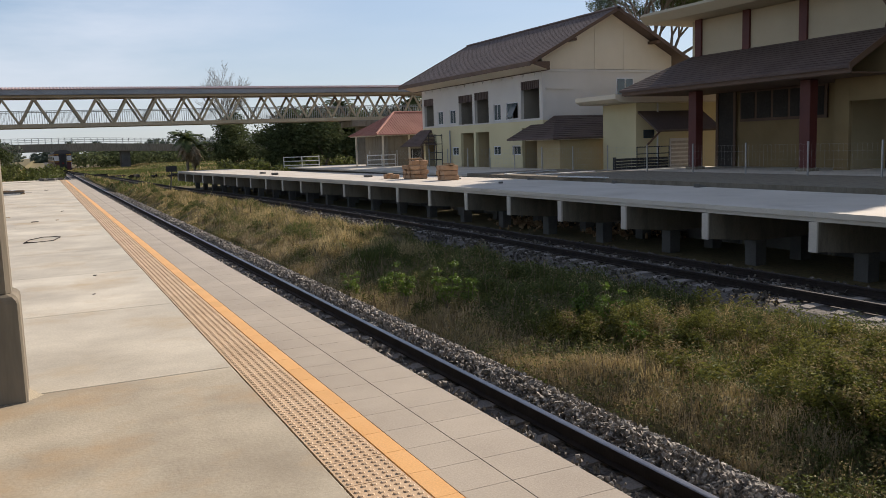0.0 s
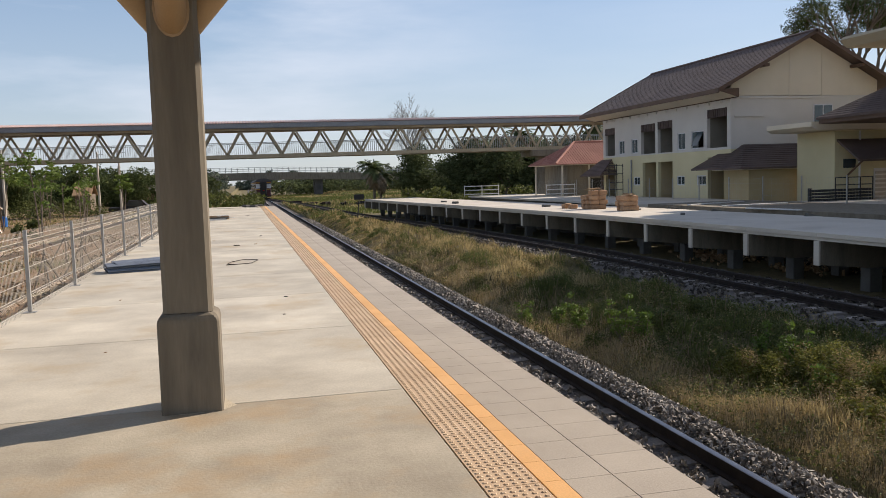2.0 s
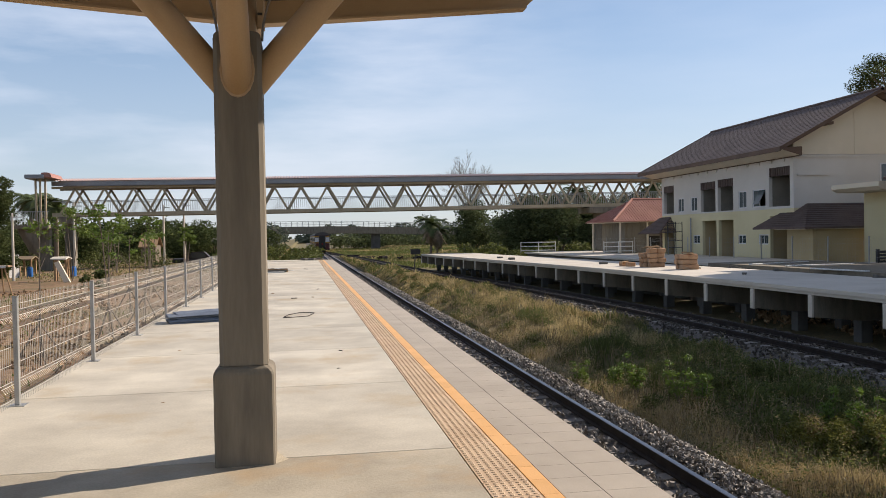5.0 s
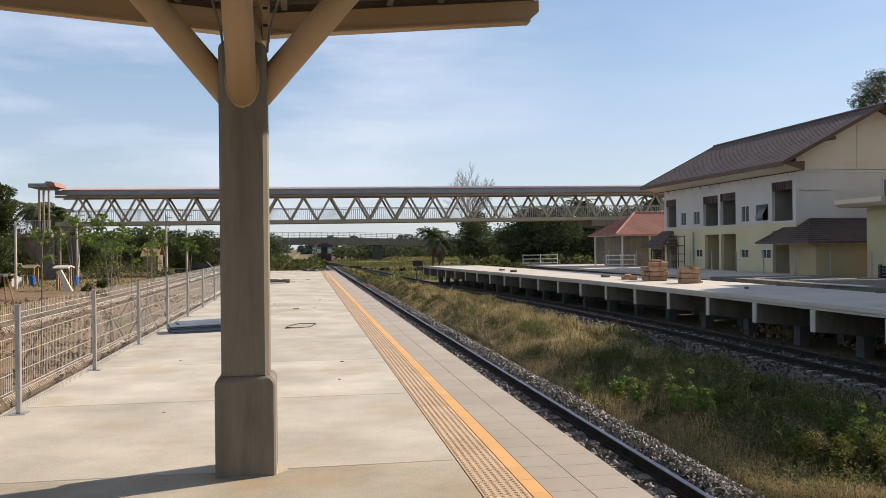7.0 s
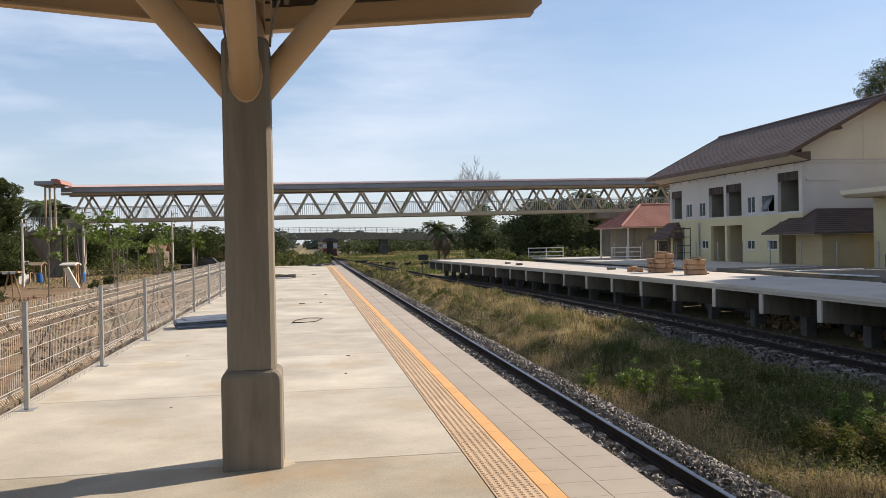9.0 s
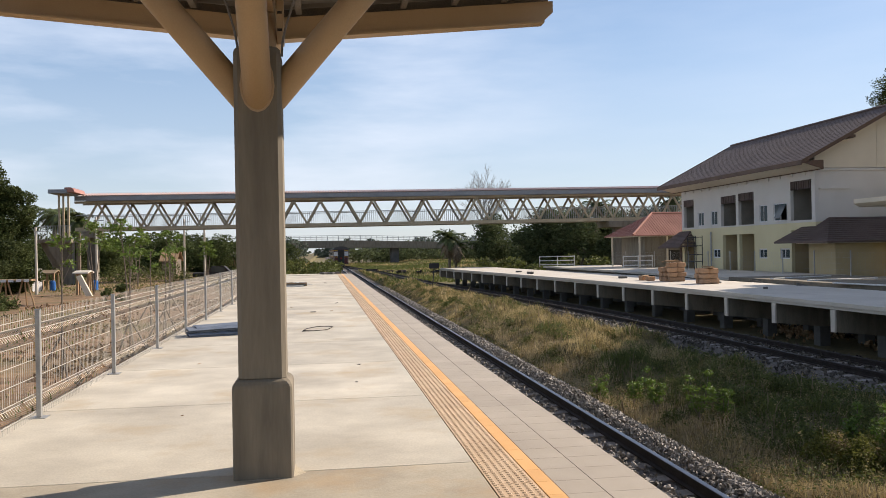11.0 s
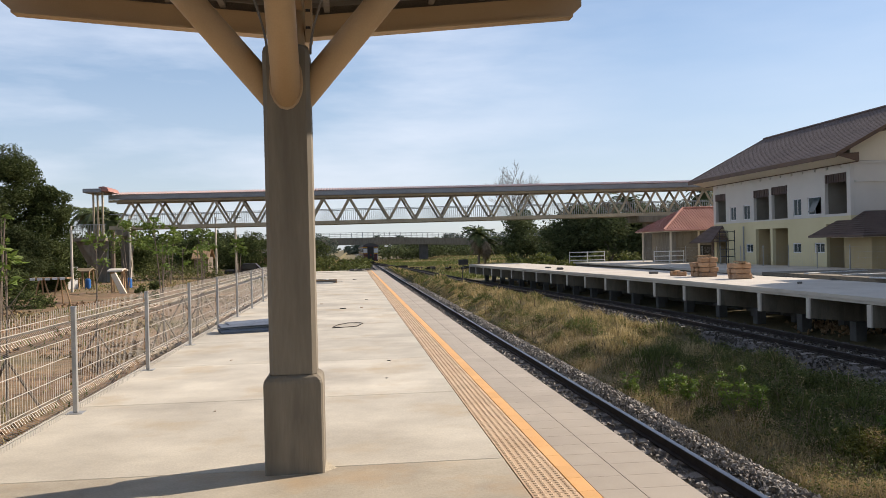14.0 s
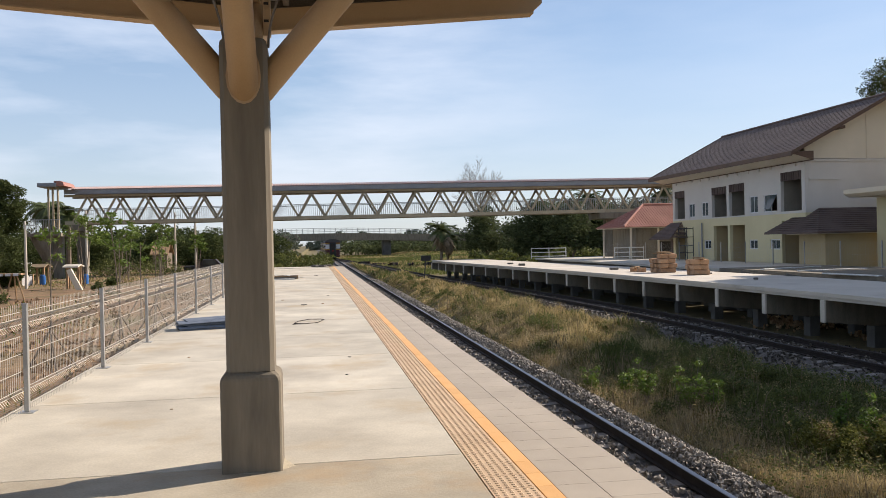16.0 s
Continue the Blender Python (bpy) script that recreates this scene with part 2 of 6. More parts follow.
M_YELLOW = mat("pale yellow wall", (0.60, 0.54, 0.33), (0.66, 0.60, 0.38), 0.4, 0.85, 0.05, 30, fine=0.05)
M_TAN = mat("tan plaster wall", (0.40, 0.32, 0.175), (0.47, 0.38, 0.22), 0.5, 0.85, 0.05, 30, fine=0.08)
M_ROOFDARK = mat("dark brown roof tile", (0.085, 0.060, 0.052), (0.125, 0.090, 0.078), 0.8, 0.75, 0.3, 18, fine=0.2, stain=(0.12, 0.09, 0.075), stain_scale=0.4, per_object=0.15)
M_FASCIA = mat("brown fascia board", (0.10, 0.062, 0.042), (0.14, 0.085, 0.055), 1.0, 0.6, 0.05, 40)
M_MAROON = mat("maroon painted column", (0.075, 0.018, 0.015), (0.105, 0.026, 0.021), 1.0, 0.5, 0.05, 40)
M_BRIDGEROOF = mat("faded pink roof sheet", (0.38, 0.27, 0.245), (0.45, 0.335, 0.31), 0.7, 0.5, 0.04, 40, fine=0.1)
M_WEED = mat("weed leaves", (0.075, 0.095, 0.022), (0.13, 0.145, 0.04), 0.5, 0.7, 0.0, 20, fine=0.0, island=0.45, translucent=0.35)
M_REDROOF = mat("red metal roof", (0.36, 0.165, 0.125), (0.45, 0.22, 0.17), 0.7, 0.5, 0.04, 40, fine=0.1)
M_GLASS = mat("dark window glass", (0.03, 0.045, 0.055), (0.05, 0.07, 0.08), 1.0, 0.08, 0.0, 10, fine=0.0, spec=0.8)
M_BLUE = mat("blue tinted glass", (0.035, 0.055, 0.065), (0.05, 0.075, 0.085), 1.0, 0.12, 0.0, 10, fine=0.0, spec=0.4)
M_ALU = mat("white window frame", (0.62, 0.63, 0.64), (0.70, 0.70, 0.71), 2.0, 0.4, 0.0, 40, fine=0.03)
# near-black stands in for deep shade inside doorways, rooms and vents
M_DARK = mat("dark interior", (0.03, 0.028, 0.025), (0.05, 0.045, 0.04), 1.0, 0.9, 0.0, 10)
M_BLUESTEEL = mat("blue coated steel sheet", (0.15, 0.18, 0.235), (0.22, 0.255, 0.31), 3.0, 0.4, 0.03, 40)
M_BRICK = mat("brown wrapped block", (0.34, 0.20, 0.11), (0.44, 0.28, 0.17), 4.0, 0.9, 0.2, 50, per_object=0.2, island=0.15)
M_BRIDGE = mat("beige painted bridge steel", (0.42, 0.345, 0.225), (0.50, 0.42, 0.285), 1.0, 0.6, 0.05, 30)
M_BRIDGEGREY = mat("grey bridge fascia", (0.26, 0.28, 0.30), (0.32, 0.34, 0.36), 1.0, 0.5, 0.05, 30)
M_SILVER = mat("white coach paint", (0.60, 0.61, 0.62), (0.68, 0.69, 0.70), 1.0, 0.3, 0.02, 20, fine=0.05)
M_COACH = mat("dark maroon coach paint", (0.075, 0.014, 0.018), (0.10, 0.02, 0.024), 1.0, 0.35, 0.02, 20)
M_BAND = mat("yellow coach band", (0.62, 0.36, 0.03), (0.68, 0.40, 0.04), 1.0, 0.4, 0.02, 20)
M_BLACK = mat("black steel", (0.02, 0.02, 0.022), (0.035, 0.035, 0.035), 2.0, 0.6, 0.05, 40)
M_COACHROOF = mat("dusty dark coach roof", (0.06, 0.055, 0.055), (0.09, 0.08, 0.08), 1.0, 0.6, 0.05, 30)
M_PLASTIC_BLUE = mat("blue plastic", (0.03, 0.14, 0.42), (0.04, 0.17, 0.48), 2.0, 0.4, 0.0, 20)
M_SIGN = mat("faded white board", (0.60, 0.60, 0.58), (0.70, 0.70, 0.68), 2.0, 0.6, 0.0, 20)
M_RED = mat("red lamp glass", (0.45, 0.02, 0.02), (0.5, 0.03, 0.03), 2.0, 0.2, 0.0, 20)


# ---- mesh helpers ----
def empty(name, at=(0, 0, 0), label="", category="", group="", kind="", turn=0):
    ob = new(name)
    ob.empty_display_size = 0.2
    ob.matrix_basis = pose(*at, 0, 0, turn)
    return tagged(ob, label, category, group, kind)


def finish(name, bm, material, smooth=False):
    me = bpy.data.meshes.new(name)
    bmesh.ops.recalc_face_normals(bm, faces=bm.faces)
    bm.to_mesh(me)
    bm.free()
    for m in (material if isinstance(material, (list, tuple)) else [material]):
        me.materials.append(m)
    if smooth:
        me.polygons.foreach_set("use_smooth", [True] * len(me.polygons))
    return me


def part(name, bm, material, parent=None, label="", smooth=False, at=None):
    ob = new(name, finish(name, bm, material, smooth))
    if parent is not None:
        ob.parent = parent
    if at is not None:
        ob.matrix_basis = at if isinstance(at, Matrix) else pose(*at)
    return tagged(ob, label)


def share(name, me, parent, m):
    ob = new(name, me)
    ob.parent = parent
    ob.matrix_basis = m
    return ob


def box(bm, x0, y0, z0, x1, y1, z1, bevel=0.0, m=None, mi=0):
    r = bmesh.ops.create_cube(bm, size=1.0)
    t = Matrix.Translation(((x0 + x1) / 2, (y0 + y1) / 2, (z0 + z1) / 2)) @ Matrix.Diagonal((abs(x1 - x0), abs(y1 - y0), abs(z1 - z0), 1))
    bmesh.ops.transform(bm, matrix=(m @ t) if m else t, verts=r["verts"])
    faces = list({f for v in r["verts"] for f in v.link_faces})
    for f in faces:
        f.material_index = mi
    if bevel:
        edges = list({ed for v in r["verts"] for ed in v.link_edges})
        bmesh.ops.bevel(bm, geom=edges, offset=bevel, segments=1, affect="EDGES")
    return bm


def bm_box(*args, **kw):
    return box(bmesh.new(), *args, **kw)


def tube(bm, p, q, r, r2=None, sides=8, caps=True, mi=0):
    p, q = Vector(p), Vector(q)
    d = q - p
    u = d.orthogonal().normalized()
    w = d.normalized().cross(u)
    r2 = r if r2 is None else r2
    rings = []
    for c, rad in ((p, r), (q, r2)):
        rings.append([bm.verts.new(c + rad * (math.cos(2 * math.pi * i / sides) * u + math.sin(2 * math.pi * i / sides) * w)) for i in range(sides)])
    for i in range(sides):
        bm.faces.new((rings[0][i], rings[0][(i + 1) % sides], rings[1][(i + 1) % sides], rings[1][i])).material_index = mi
    if caps:
        bm.faces.new(rings[0][::-1]).material_index = mi
        bm.faces.new(rings[1]).material_index = mi
    return bm


def prism(bm, pts, a0, a1, axis="y", mi=0):
    """A closed outline extruded along an axis: pts are (x, z) for y, (y, z) for x, (x, y) for z."""
    def at(p, c):
        return {"y": (p[0], c, p[1]), "x": (c, p[0], p[1]), "z": (p[0], p[1], c)}[axis]
    lo = [bm.verts.new(at(p, a0)) for p in pts]
    hi = [bm.verts.new(at(p, a1)) for p in pts]
    k = len(pts)
    for i in range(k):
        bm.faces.new((lo[i], lo[(i + 1) % k], hi[(i + 1) % k], hi[i])).material_index = mi
    bm.faces.new(lo[::-1]).material_index = mi
    bm.faces.new(hi).material_index = mi
    return bm


def raw(name, verts, faces, material, parent=None, label="", idx=None):
    me = bpy.data.meshes.new(name)
    me.from_pydata(verts, [], faces)
    for m in (material if isinstance(material, (list, tuple)) else [material]):
        me.materials.append(m)
    if idx is not None:
        me.polygons.foreach_set("material_index", idx)
    me.update()
    ob = new(name, me)
    if parent is not None:
        ob.parent = parent
    return tagged(ob, label)


def smooth01(a0, a1, v):
    t = min(1.0, max(0.0, (v - a0) / (a1 - a0)))
    return t * t * (3 - 2 * t)


def bend(y):
    """Sideways shift of the second track and its platform, which swing towards the first track."""
    return -3.3 * smooth01(24, 84, y) - 4.9 * smooth01(74, 190, y)


def hill(x, y):
    """Height of the ground."""
    z = -1.55
    if 4.9 < x < 10.4 + bend(y):
        w = (x - 4.9) / (5.5 + bend(y))
        z += (0.36 + 0.2 * smooth01(18, 30, y)) * math.sin(math.pi * min(1, max(0, w)) ** 0.8) ** 0.8 * (0.9 + 0.5 * noise.noise((x * 0.25, y * 0.12, 3)))
        z += (0.38 * noise.noise((x * 0.8, y * 0.6, 1.7)) + 0.24 * noise.noise((x * 1.5, y * 1.0, 8.1)) + 0.08) * smooth01(4.9, 6.2, x)
    elif x < -3.0:
        z = -1.55 + 0.95 * smooth01(-2.9, -3.4, x) - 0.35 * smooth01(-6, -40, x) + 0.1 * noise.noise((x * 0.15, y * 0.15, 7.3)) * smooth01(-3.2, -7, x)
    elif x > 20:
        z = -1.55 + 0.6 * smooth01(20, 24, x)
    return z

# ---- ground ----
def build_ground():
    xs = [-2600, -1200, -600, -300, -160, -100, -70] + [-50 + 2.5 * i for i in range(15)] + [-12, -10, -8, -7, -6, -5, -4.3, -3.7, -3.3, -3.05, -2.9, 0, 2.3, 4.8]
    xs += [5.0 + 0.4 * i for i in range(18)] + [12.5, 14, 17, 20, 21, 22, 23, 24, 26, 30, 36, 45, 60, 90, 160, 300, 600, 1200, 2600]
    ys = [-400, -100, -40, -20, -8, 0] + [2 + 0.5 * i for i in range(120)] + [64 + 3.0 * i for i in range(40)] + [190, 220, 260, 320, 400, 520, 700, 1000, 1500, 2200, 3000]
    verts = [(x, y, hill(x, y)) for y in ys for x in xs]
    k = len(xs)
    faces, idx = [], []
    for j in range(len(ys) - 1):
        for i in range(k - 1):
            faces.append((j * k + i, j * k + i + 1, (j + 1) * k + i + 1, (j + 1) * k + i))
            idx.append(0 if xs[i] < -2.95 and ys[j] < 200 else 1)
    ob = raw("ground", verts, faces, [M_EARTH, M_SOIL], idx=idx)
    ob.data.polygons.foreach_set("use_smooth", [True] * len(faces))
    tagged(ob, "bare brown earth and grassy soil around the tracks", "ground", kind="structure")


build_ground()
PLAT_END = 62.6

# ---- near platform ----
platform = empty("platform", label="pale concrete station platform with tiled edge", category="platform", kind="structure")
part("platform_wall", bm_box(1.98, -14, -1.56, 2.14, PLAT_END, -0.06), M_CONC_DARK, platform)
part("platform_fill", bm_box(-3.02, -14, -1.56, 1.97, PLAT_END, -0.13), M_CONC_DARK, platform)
me_slab = finish("slab", bm_box(-3.0, 0.006, -0.12, 1.104, 2.994, 0.0, bevel=0.004), M_SLAB)
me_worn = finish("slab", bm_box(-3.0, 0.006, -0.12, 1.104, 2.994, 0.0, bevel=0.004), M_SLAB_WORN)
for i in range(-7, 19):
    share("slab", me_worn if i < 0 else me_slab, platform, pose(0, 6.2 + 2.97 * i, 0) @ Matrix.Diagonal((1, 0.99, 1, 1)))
part("end_slab", bm_box(-3.0, PLAT_END - 3.0, -0.12, 1.104, PLAT_END, 0.03, bevel=0.01), M_SLAB, platform)
me_tile = finish("edge_tile", bm_box(0.0015, 0.0012, -0.055, 0.2735, 0.3088, 0.0, bevel=0.0015), M_TILE)
me_coping = finish("coping_tile", bm_box(0.0025, 0.0012, -0.055, 0.357, 0.3088, 0.0, bevel=0.0015), M_TILE)
me_orange = finish("orange_tile", bm_box(0.001, 0.001, -0.055, 0.119, 0.309, 0.001, bevel=0.0015), M_ORANGE)
bm = bm_box(0.003, 0.003, -0.055, 0.307, 0.307, 0.0)
for i in range(6):
    for j in range(6):
        x, y = 0.03 + 0.05 * i, 0.03 + 0.05 * j
        top = [bm.verts.new((x + 0.011 * math.cos(k * 1.0472), y + 0.011 * math.sin(k * 1.0472), 0.006)) for k in range(6)]
        low = [bm.verts.new((x + 0.017 * math.cos(k * 1.0472), y + 0.017 * math.sin(k * 1.0472), 0.0)) for k in range(6)]
        bm.faces.new(top)
        for k in range(6):
            bm.faces.new((low[k], low[(k + 1) % 6], top[(k + 1) % 6], top[k]))
me_tact = finish("tactile_tile", bm, M_TACT)
for i in range(-52, 194):
    y = 2.16 + 0.31 * i
    share("tactile_tile", me_tact, platform, pose(1.11, y, 0))
    share("orange_tile", me_orange, platform, pose(1.424, y, 0))
    share("edge_tile", me_tile, platform, pose(1.545, y, 0))
    share("coping_tile", me_coping, platform, pose(1.820, y, 0))

# ---- tracks ----
def rail_mesh(bm, path, x_off):
    prof = [(-0.06, 0), (0.06, 0), (0.06, 0.015), (0.012, 0.03), (0.012, 0.11), (0.035, 0.12), (0.035, 0.15), (0.028, 0.158), (0.014, 0.159), (-0.014, 0.159), (-0.028, 0.158), (-0.035, 0.15), (-0.035, 0.12), (-0.012, 0.11), (-0.012, 0.03), (-0.06, 0.015)]
    rows = [[bm.verts.new((x + x_off + px, y, -1.258 + pz)) for px, pz in prof] for x, y in path]
    k = len(prof)
    for r0, r1 in zip(rows, rows[1:]):
        for i in range(k):
            bm.faces.new((r0[i], r0[(i + 1) % k], r1[(i + 1) % k], r1[i])).material_index = 1 if i in (7, 8, 9, 10) else 0
    return bm


def track(name, path, label, head):
    t = empty("railway_track", label=label, category="railway track")
    for s in (-0.53, 0.53):
        part("rail", rail_mesh(bmesh.new(), path, s), [M_RAIL, head], t)
    bm = bmesh.new()
    for (x0, y0), (x1, y1) in zip(path, path[1:]):
        q = []
        for x, y in ((x0, y0), (x1, y1)):
            q.append([bm.verts.new((x + px, y, pz)) for px, pz in ((-1.75, -1.56), (-1.15, -1.29), (1.15, -1.29), (1.9, -1.56))])
        for i in range(3):
            bm.faces.new((q[0][i], q[0][i + 1], q[1][i + 1], q[1][i]))
    bmesh.ops.remove_doubles(bm, verts=bm.verts, dist=0.001)
    part("ballast_bed", bm, M_BALLAST, t)
    return t


path1 = [(3.73, y) for y in (-30, 0, 30, 60, 100, 200, 400, 900, 2000)]
path2 = [(12.0 + bend(y), y) for y in list(range(-30, 20, 10)) + list(range(20, 200, 4))]
track_near = track("near", path1, "metre gauge railway track beside the near platform", M_RAILTOP)
track_far = track("far", path2, "curving railway track below the unfinished platform", M_RAIL)
prof = [(-0.98, -1.35), (0.98, -1.35), (0.98, -1.27), (0.75, -1.25), (0.3, -1.27), (-0.3, -1.27), (-0.75, -1.25), (-0.98, -1.27)]
me_sl = finish("sleeper", prism(bmesh.new(), prof, -0.11, 0.11), M_SLEEPER)
for i in range(200):
    share("sleeper", me_sl, track_near, pose(3.73, 3 + 0.62 * i, 0))
for i in range(130):
    y = 6 + 0.62 * i
    share("sleeper", me_sl, track_far, pose(12.0 + bend(y), y, 0))


def stones(name, spots, label, material=M_STONE):
    """Angular stones scattered in one mesh: spots are (x, y, z, size)."""
    rnd = np.random.RandomState(5)
    base = np.array([(-1, -1, -.6), (1, -1, -.6), (1, 1, -.6), (-1, 1, -.6), (-.7, -.6, .6), (.6, -.8, .5), (.7, .6, .65), (-.6, .7, .45)])
    quad = np.array([(0, 1, 5, 4), (1, 2, 6, 5), (2, 3, 7, 6), (3, 0, 4, 7), (4, 5, 6, 7)])
    verts, faces = [], []
    for k, (x, y, z, s) in enumerate(spots):
        q = Euler(rnd.uniform(-3, 3, 3)).to_matrix()
        sc = rnd.uniform(0.55, 1.25, 3) * (1.0, 1.15, 0.75) * s / 2
        v = (base * rnd.uniform(0.75, 1.2, (8, 3)) * sc) @ np.array(q) + (x, y, z)
        verts.append(v)
        faces.append(quad + 8 * k)
    ob = raw(name, np.concatenate(verts).tolist(), np.concatenate(faces).tolist(), material)
    return tagged(ob, label, "ballast", kind="stuff")


rnd = random.Random(3)
spots = []
for i in range(46000):
    y = 4 + 60 * rnd.random() ** 2.0
    x = rnd.uniform(4.36, 5.45) if rnd.random() < 0.8 else rnd.uniform(2.3, 4.1)
    z = -1.27 if x < 4.75 else -1.27 - (x - 4.75) * 0.36
    if x > 4.4:
        z += 0.10 * smooth01(4.4, 4.65, x) * smooth01(5.4, 4.8, x)
    spots.append((x, y, z + rnd.uniform(0, 0.05), rnd.uniform(0.024, 0.056) * (1 + 0.014 * y)))
stones("ballast_stones", spots, "loose grey crushed stones heaped along the near rail")
spots = []
for i in range(11000):
    y = 10 + 50 * rnd.random()
    x = rnd.uniform(8.7, 14.0)
    z = -1.27 if 10.7 < x < 13.2 else -1.27 - 0.3 * (10.7 - x if x < 10.7 else x - 13.2)
    spots.append((x + bend(y), y, z + rnd.uniform(-.02, 0.04), rnd.uniform(0.05, 0.10)))
stones("ballast_stones", spots, "grey crushed stones along the far track", M_STONE_SHADED)

# ---- unfinished platform beyond the second track ----
platform2 = empty("far_platform", label="unfinished pale concrete platform raised on brackets", category="platform", kind="structure")
P2A, P2B = 13.7, 18.4


def p2_slab(y0, y1):
    bm = bmesh.new()
    q = []
    for y in (y0, y1):
        b = bend(y)
        q.append([bm.verts.new((x + b, y, z)) for x, z in ((P2A + 0.05, -0.2), (P2B, -0.2), (P2B, 0), (P2A, 0), (P2A, -0.11), (P2A + 0.05, -0.12))])
    for i in range(6):
        bm.faces.new((q[0][i], q[0][(i + 1) % 6], q[1][(i + 1) % 6], q[1][i]))
    bm.faces.new(q[0][::-1])
    bm.faces.new(q[1])
    return bm


bays = [-6.15 + 3.0 * i for i in range(28)]
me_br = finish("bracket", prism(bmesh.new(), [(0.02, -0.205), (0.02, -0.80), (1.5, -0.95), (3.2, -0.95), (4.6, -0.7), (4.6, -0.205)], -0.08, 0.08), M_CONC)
# pale end plate added so that the bracket fronts read as lit
me_lit_face = finish("bracket_nose", bm_box(-0.012, -0.1, -0.815, 0.045, 0.1, -0.205, bevel=0.008), M_CONC_PALE)
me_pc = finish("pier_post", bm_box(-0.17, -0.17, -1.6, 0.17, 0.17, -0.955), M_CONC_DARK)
for y in bays:
    if y + 3 < 76:
        part("deck_slab", p2_slab(y + 0.005, y + 2.995), M_CONC_PALE, platform2)
    share("bracket", me_br, platform2, pose(P2A + bend(y), y, 0))
    share("bracket_nose", me_lit_face, platform2, pose(P2A + bend(y), y, 0))
    for x in (1.6, 3.1):
        share("pier_post", me_pc, platform2, pose(P2A + x + bend(y), y, 0))
# panels added behind the deck to keep sunlight out from underneath
for y in bays:
    if y < 19 or y > 27:
        bm = bmesh.new()
        q = [[bm.verts.new((P2B - 0.5 + dx + bend(yy), yy, z)) for dx, z in ((0, -1.6), (0.12, -1.6), (0.12, -0.215), (0, -0.215))] for yy in (y + 0.1, y + 2.9)]
        for i in range(4):
            bm.faces.new((q[0][i], q[0][(i + 1) % 4], q[1][(i + 1) % 4], q[1][i]))
        bm.faces.new(q[0][::-1])
        bm.faces.new(q[1])
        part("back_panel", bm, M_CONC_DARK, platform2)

platform3 = empty("rear_platform", label="grey concrete platform in front of the buildings", category="platform", kind="structure")
part("deck", bm_box(20.3, -10, -0.16, 25.9, 39.5, 0.0), M_CONC, platform3)
part("rear_deck", bm_box(20.3, 39.52, -0.16, 26.8, 75, -0.03), M_CONC_PALE, platform3)
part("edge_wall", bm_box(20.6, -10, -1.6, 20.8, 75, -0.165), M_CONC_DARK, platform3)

# ---- column and canopy ----
CX, CY = -0.434, 6.24
column = empty("canopy_column", (CX, CY, 0), "weathered concrete platform column with thicker plinth", "column")


def chamfer_square(h, c):
    return [(-h + c, -h), (h - c, -h), (h, -h + c), (h, h - c), (h - c, h), (-h + c, h), (-h, h - c), (-h, -h + c)]


bm = prism(bmesh.new(), chamfer_square(0.21, 0.014), 0.0, 0.645, "z")
steps = [(0.21, 0.014, 0.645), (0.206, 0.018, 0.667), (0.194, 0.024, 0.687), (0.178, 0.03, 0.699), (0.168, 0.03, 0.705)]
rings = [[bm.verts.new((x, y, z)) for x, y in chamfer_square(h, c)] for h, c, z in steps]
for hi, lo in zip(rings, rings[1:]):
    for i in range(8):
        bm.faces.new((hi[i], hi[(i + 1) % 8], lo[(i + 1) % 8], lo[i]))
part("plinth", bm, M_COLUMN, column)
bm = prism(bmesh.new(), chamfer_square(0.168, 0.03), 0.708, 3.03, "z")
rings = [[bm.verts.new((x, y, z)) for x, y in chamfer_square(h, c)] for h, c, z in ((0.168, 0.03, 3.03), (0.162, 0.034, 3.065), (0.146, 0.04, 3.088), (0.12, 0.045, 3.095))]
for lo, hi in zip(rings, rings[1:]):
    for i in range(8):
        bm.faces.new((lo[i], lo[(i + 1) % 8], hi[(i + 1) % 8], hi[i]))
bm.faces.new(rings[-1])
part("shaft", bm, M_COLUMN, column)

canopy = empty("platform_canopy", (CX, CY, 0), "cream steel platform canopy with butterfly metal roof", "canopy")
for dx, dy in ((-1, 0), (1, 0), (0, -1), (0, 1)):
    bm = tube(bmesh.new(), (dx * 0.1, dy * 0.1, 2.73 - 0.04 * abs(dy)), (dx * (1.29 + 0.09 * abs(dy)), dy * 1.38, 4.15), 0.103, sides=28)
    part("strut", bm, M_CREAM, canopy, smooth=True)
patch = prism(bmesh.new(), [(0.122 * math.cos(k * 0.3927), 2.80 + (0.19 if k > 8 else 0.25) * math.sin(k * 0.3927)) for k in range(16)], -0.181, -0.166)
part("mortar_patch", patch, M_CREAM, column)
for sx in (-0.17, 0.2):
    bm = bmesh.new()
    prev = None
    for k in range(15):
        c = Vector((sx * (0.85 + 0.75 * math.sin(k * 0.16) ** 2), -0.01 * k, 3.05 + 0.068 * k))
        ring = [bm.verts.new(c + Vector((0.009 * math.cos(j * 0.7854), 0.009 * math.sin(j * 0.7854), 0))) for j in range(8)]
        for j in range(8):
            if prev:
                bm.faces.new((prev[j], prev[(j + 1) % 8], ring[(j + 1) % 8], ring[j]))
        prev = ring
    part("conduit", bm, M_PURLIN, canopy, smooth=True)
SL = 0.085
for y in (2.35, -2.5, -7.3, -12.1):
    for s in (-1, 1):
        pts = [(0.0, 3.77), (s * 2.80, 3.77 + SL * 2.80), (s * 2.90, 3.85 + SL * 2.90), (s * 2.90, 3.97 + SL * 2.90), (0.0, 3.97)]
        part("transverse_beam", prism(bmesh.new(), pts, y - 0.05, y + 0.05), M_CREAM, canopy)
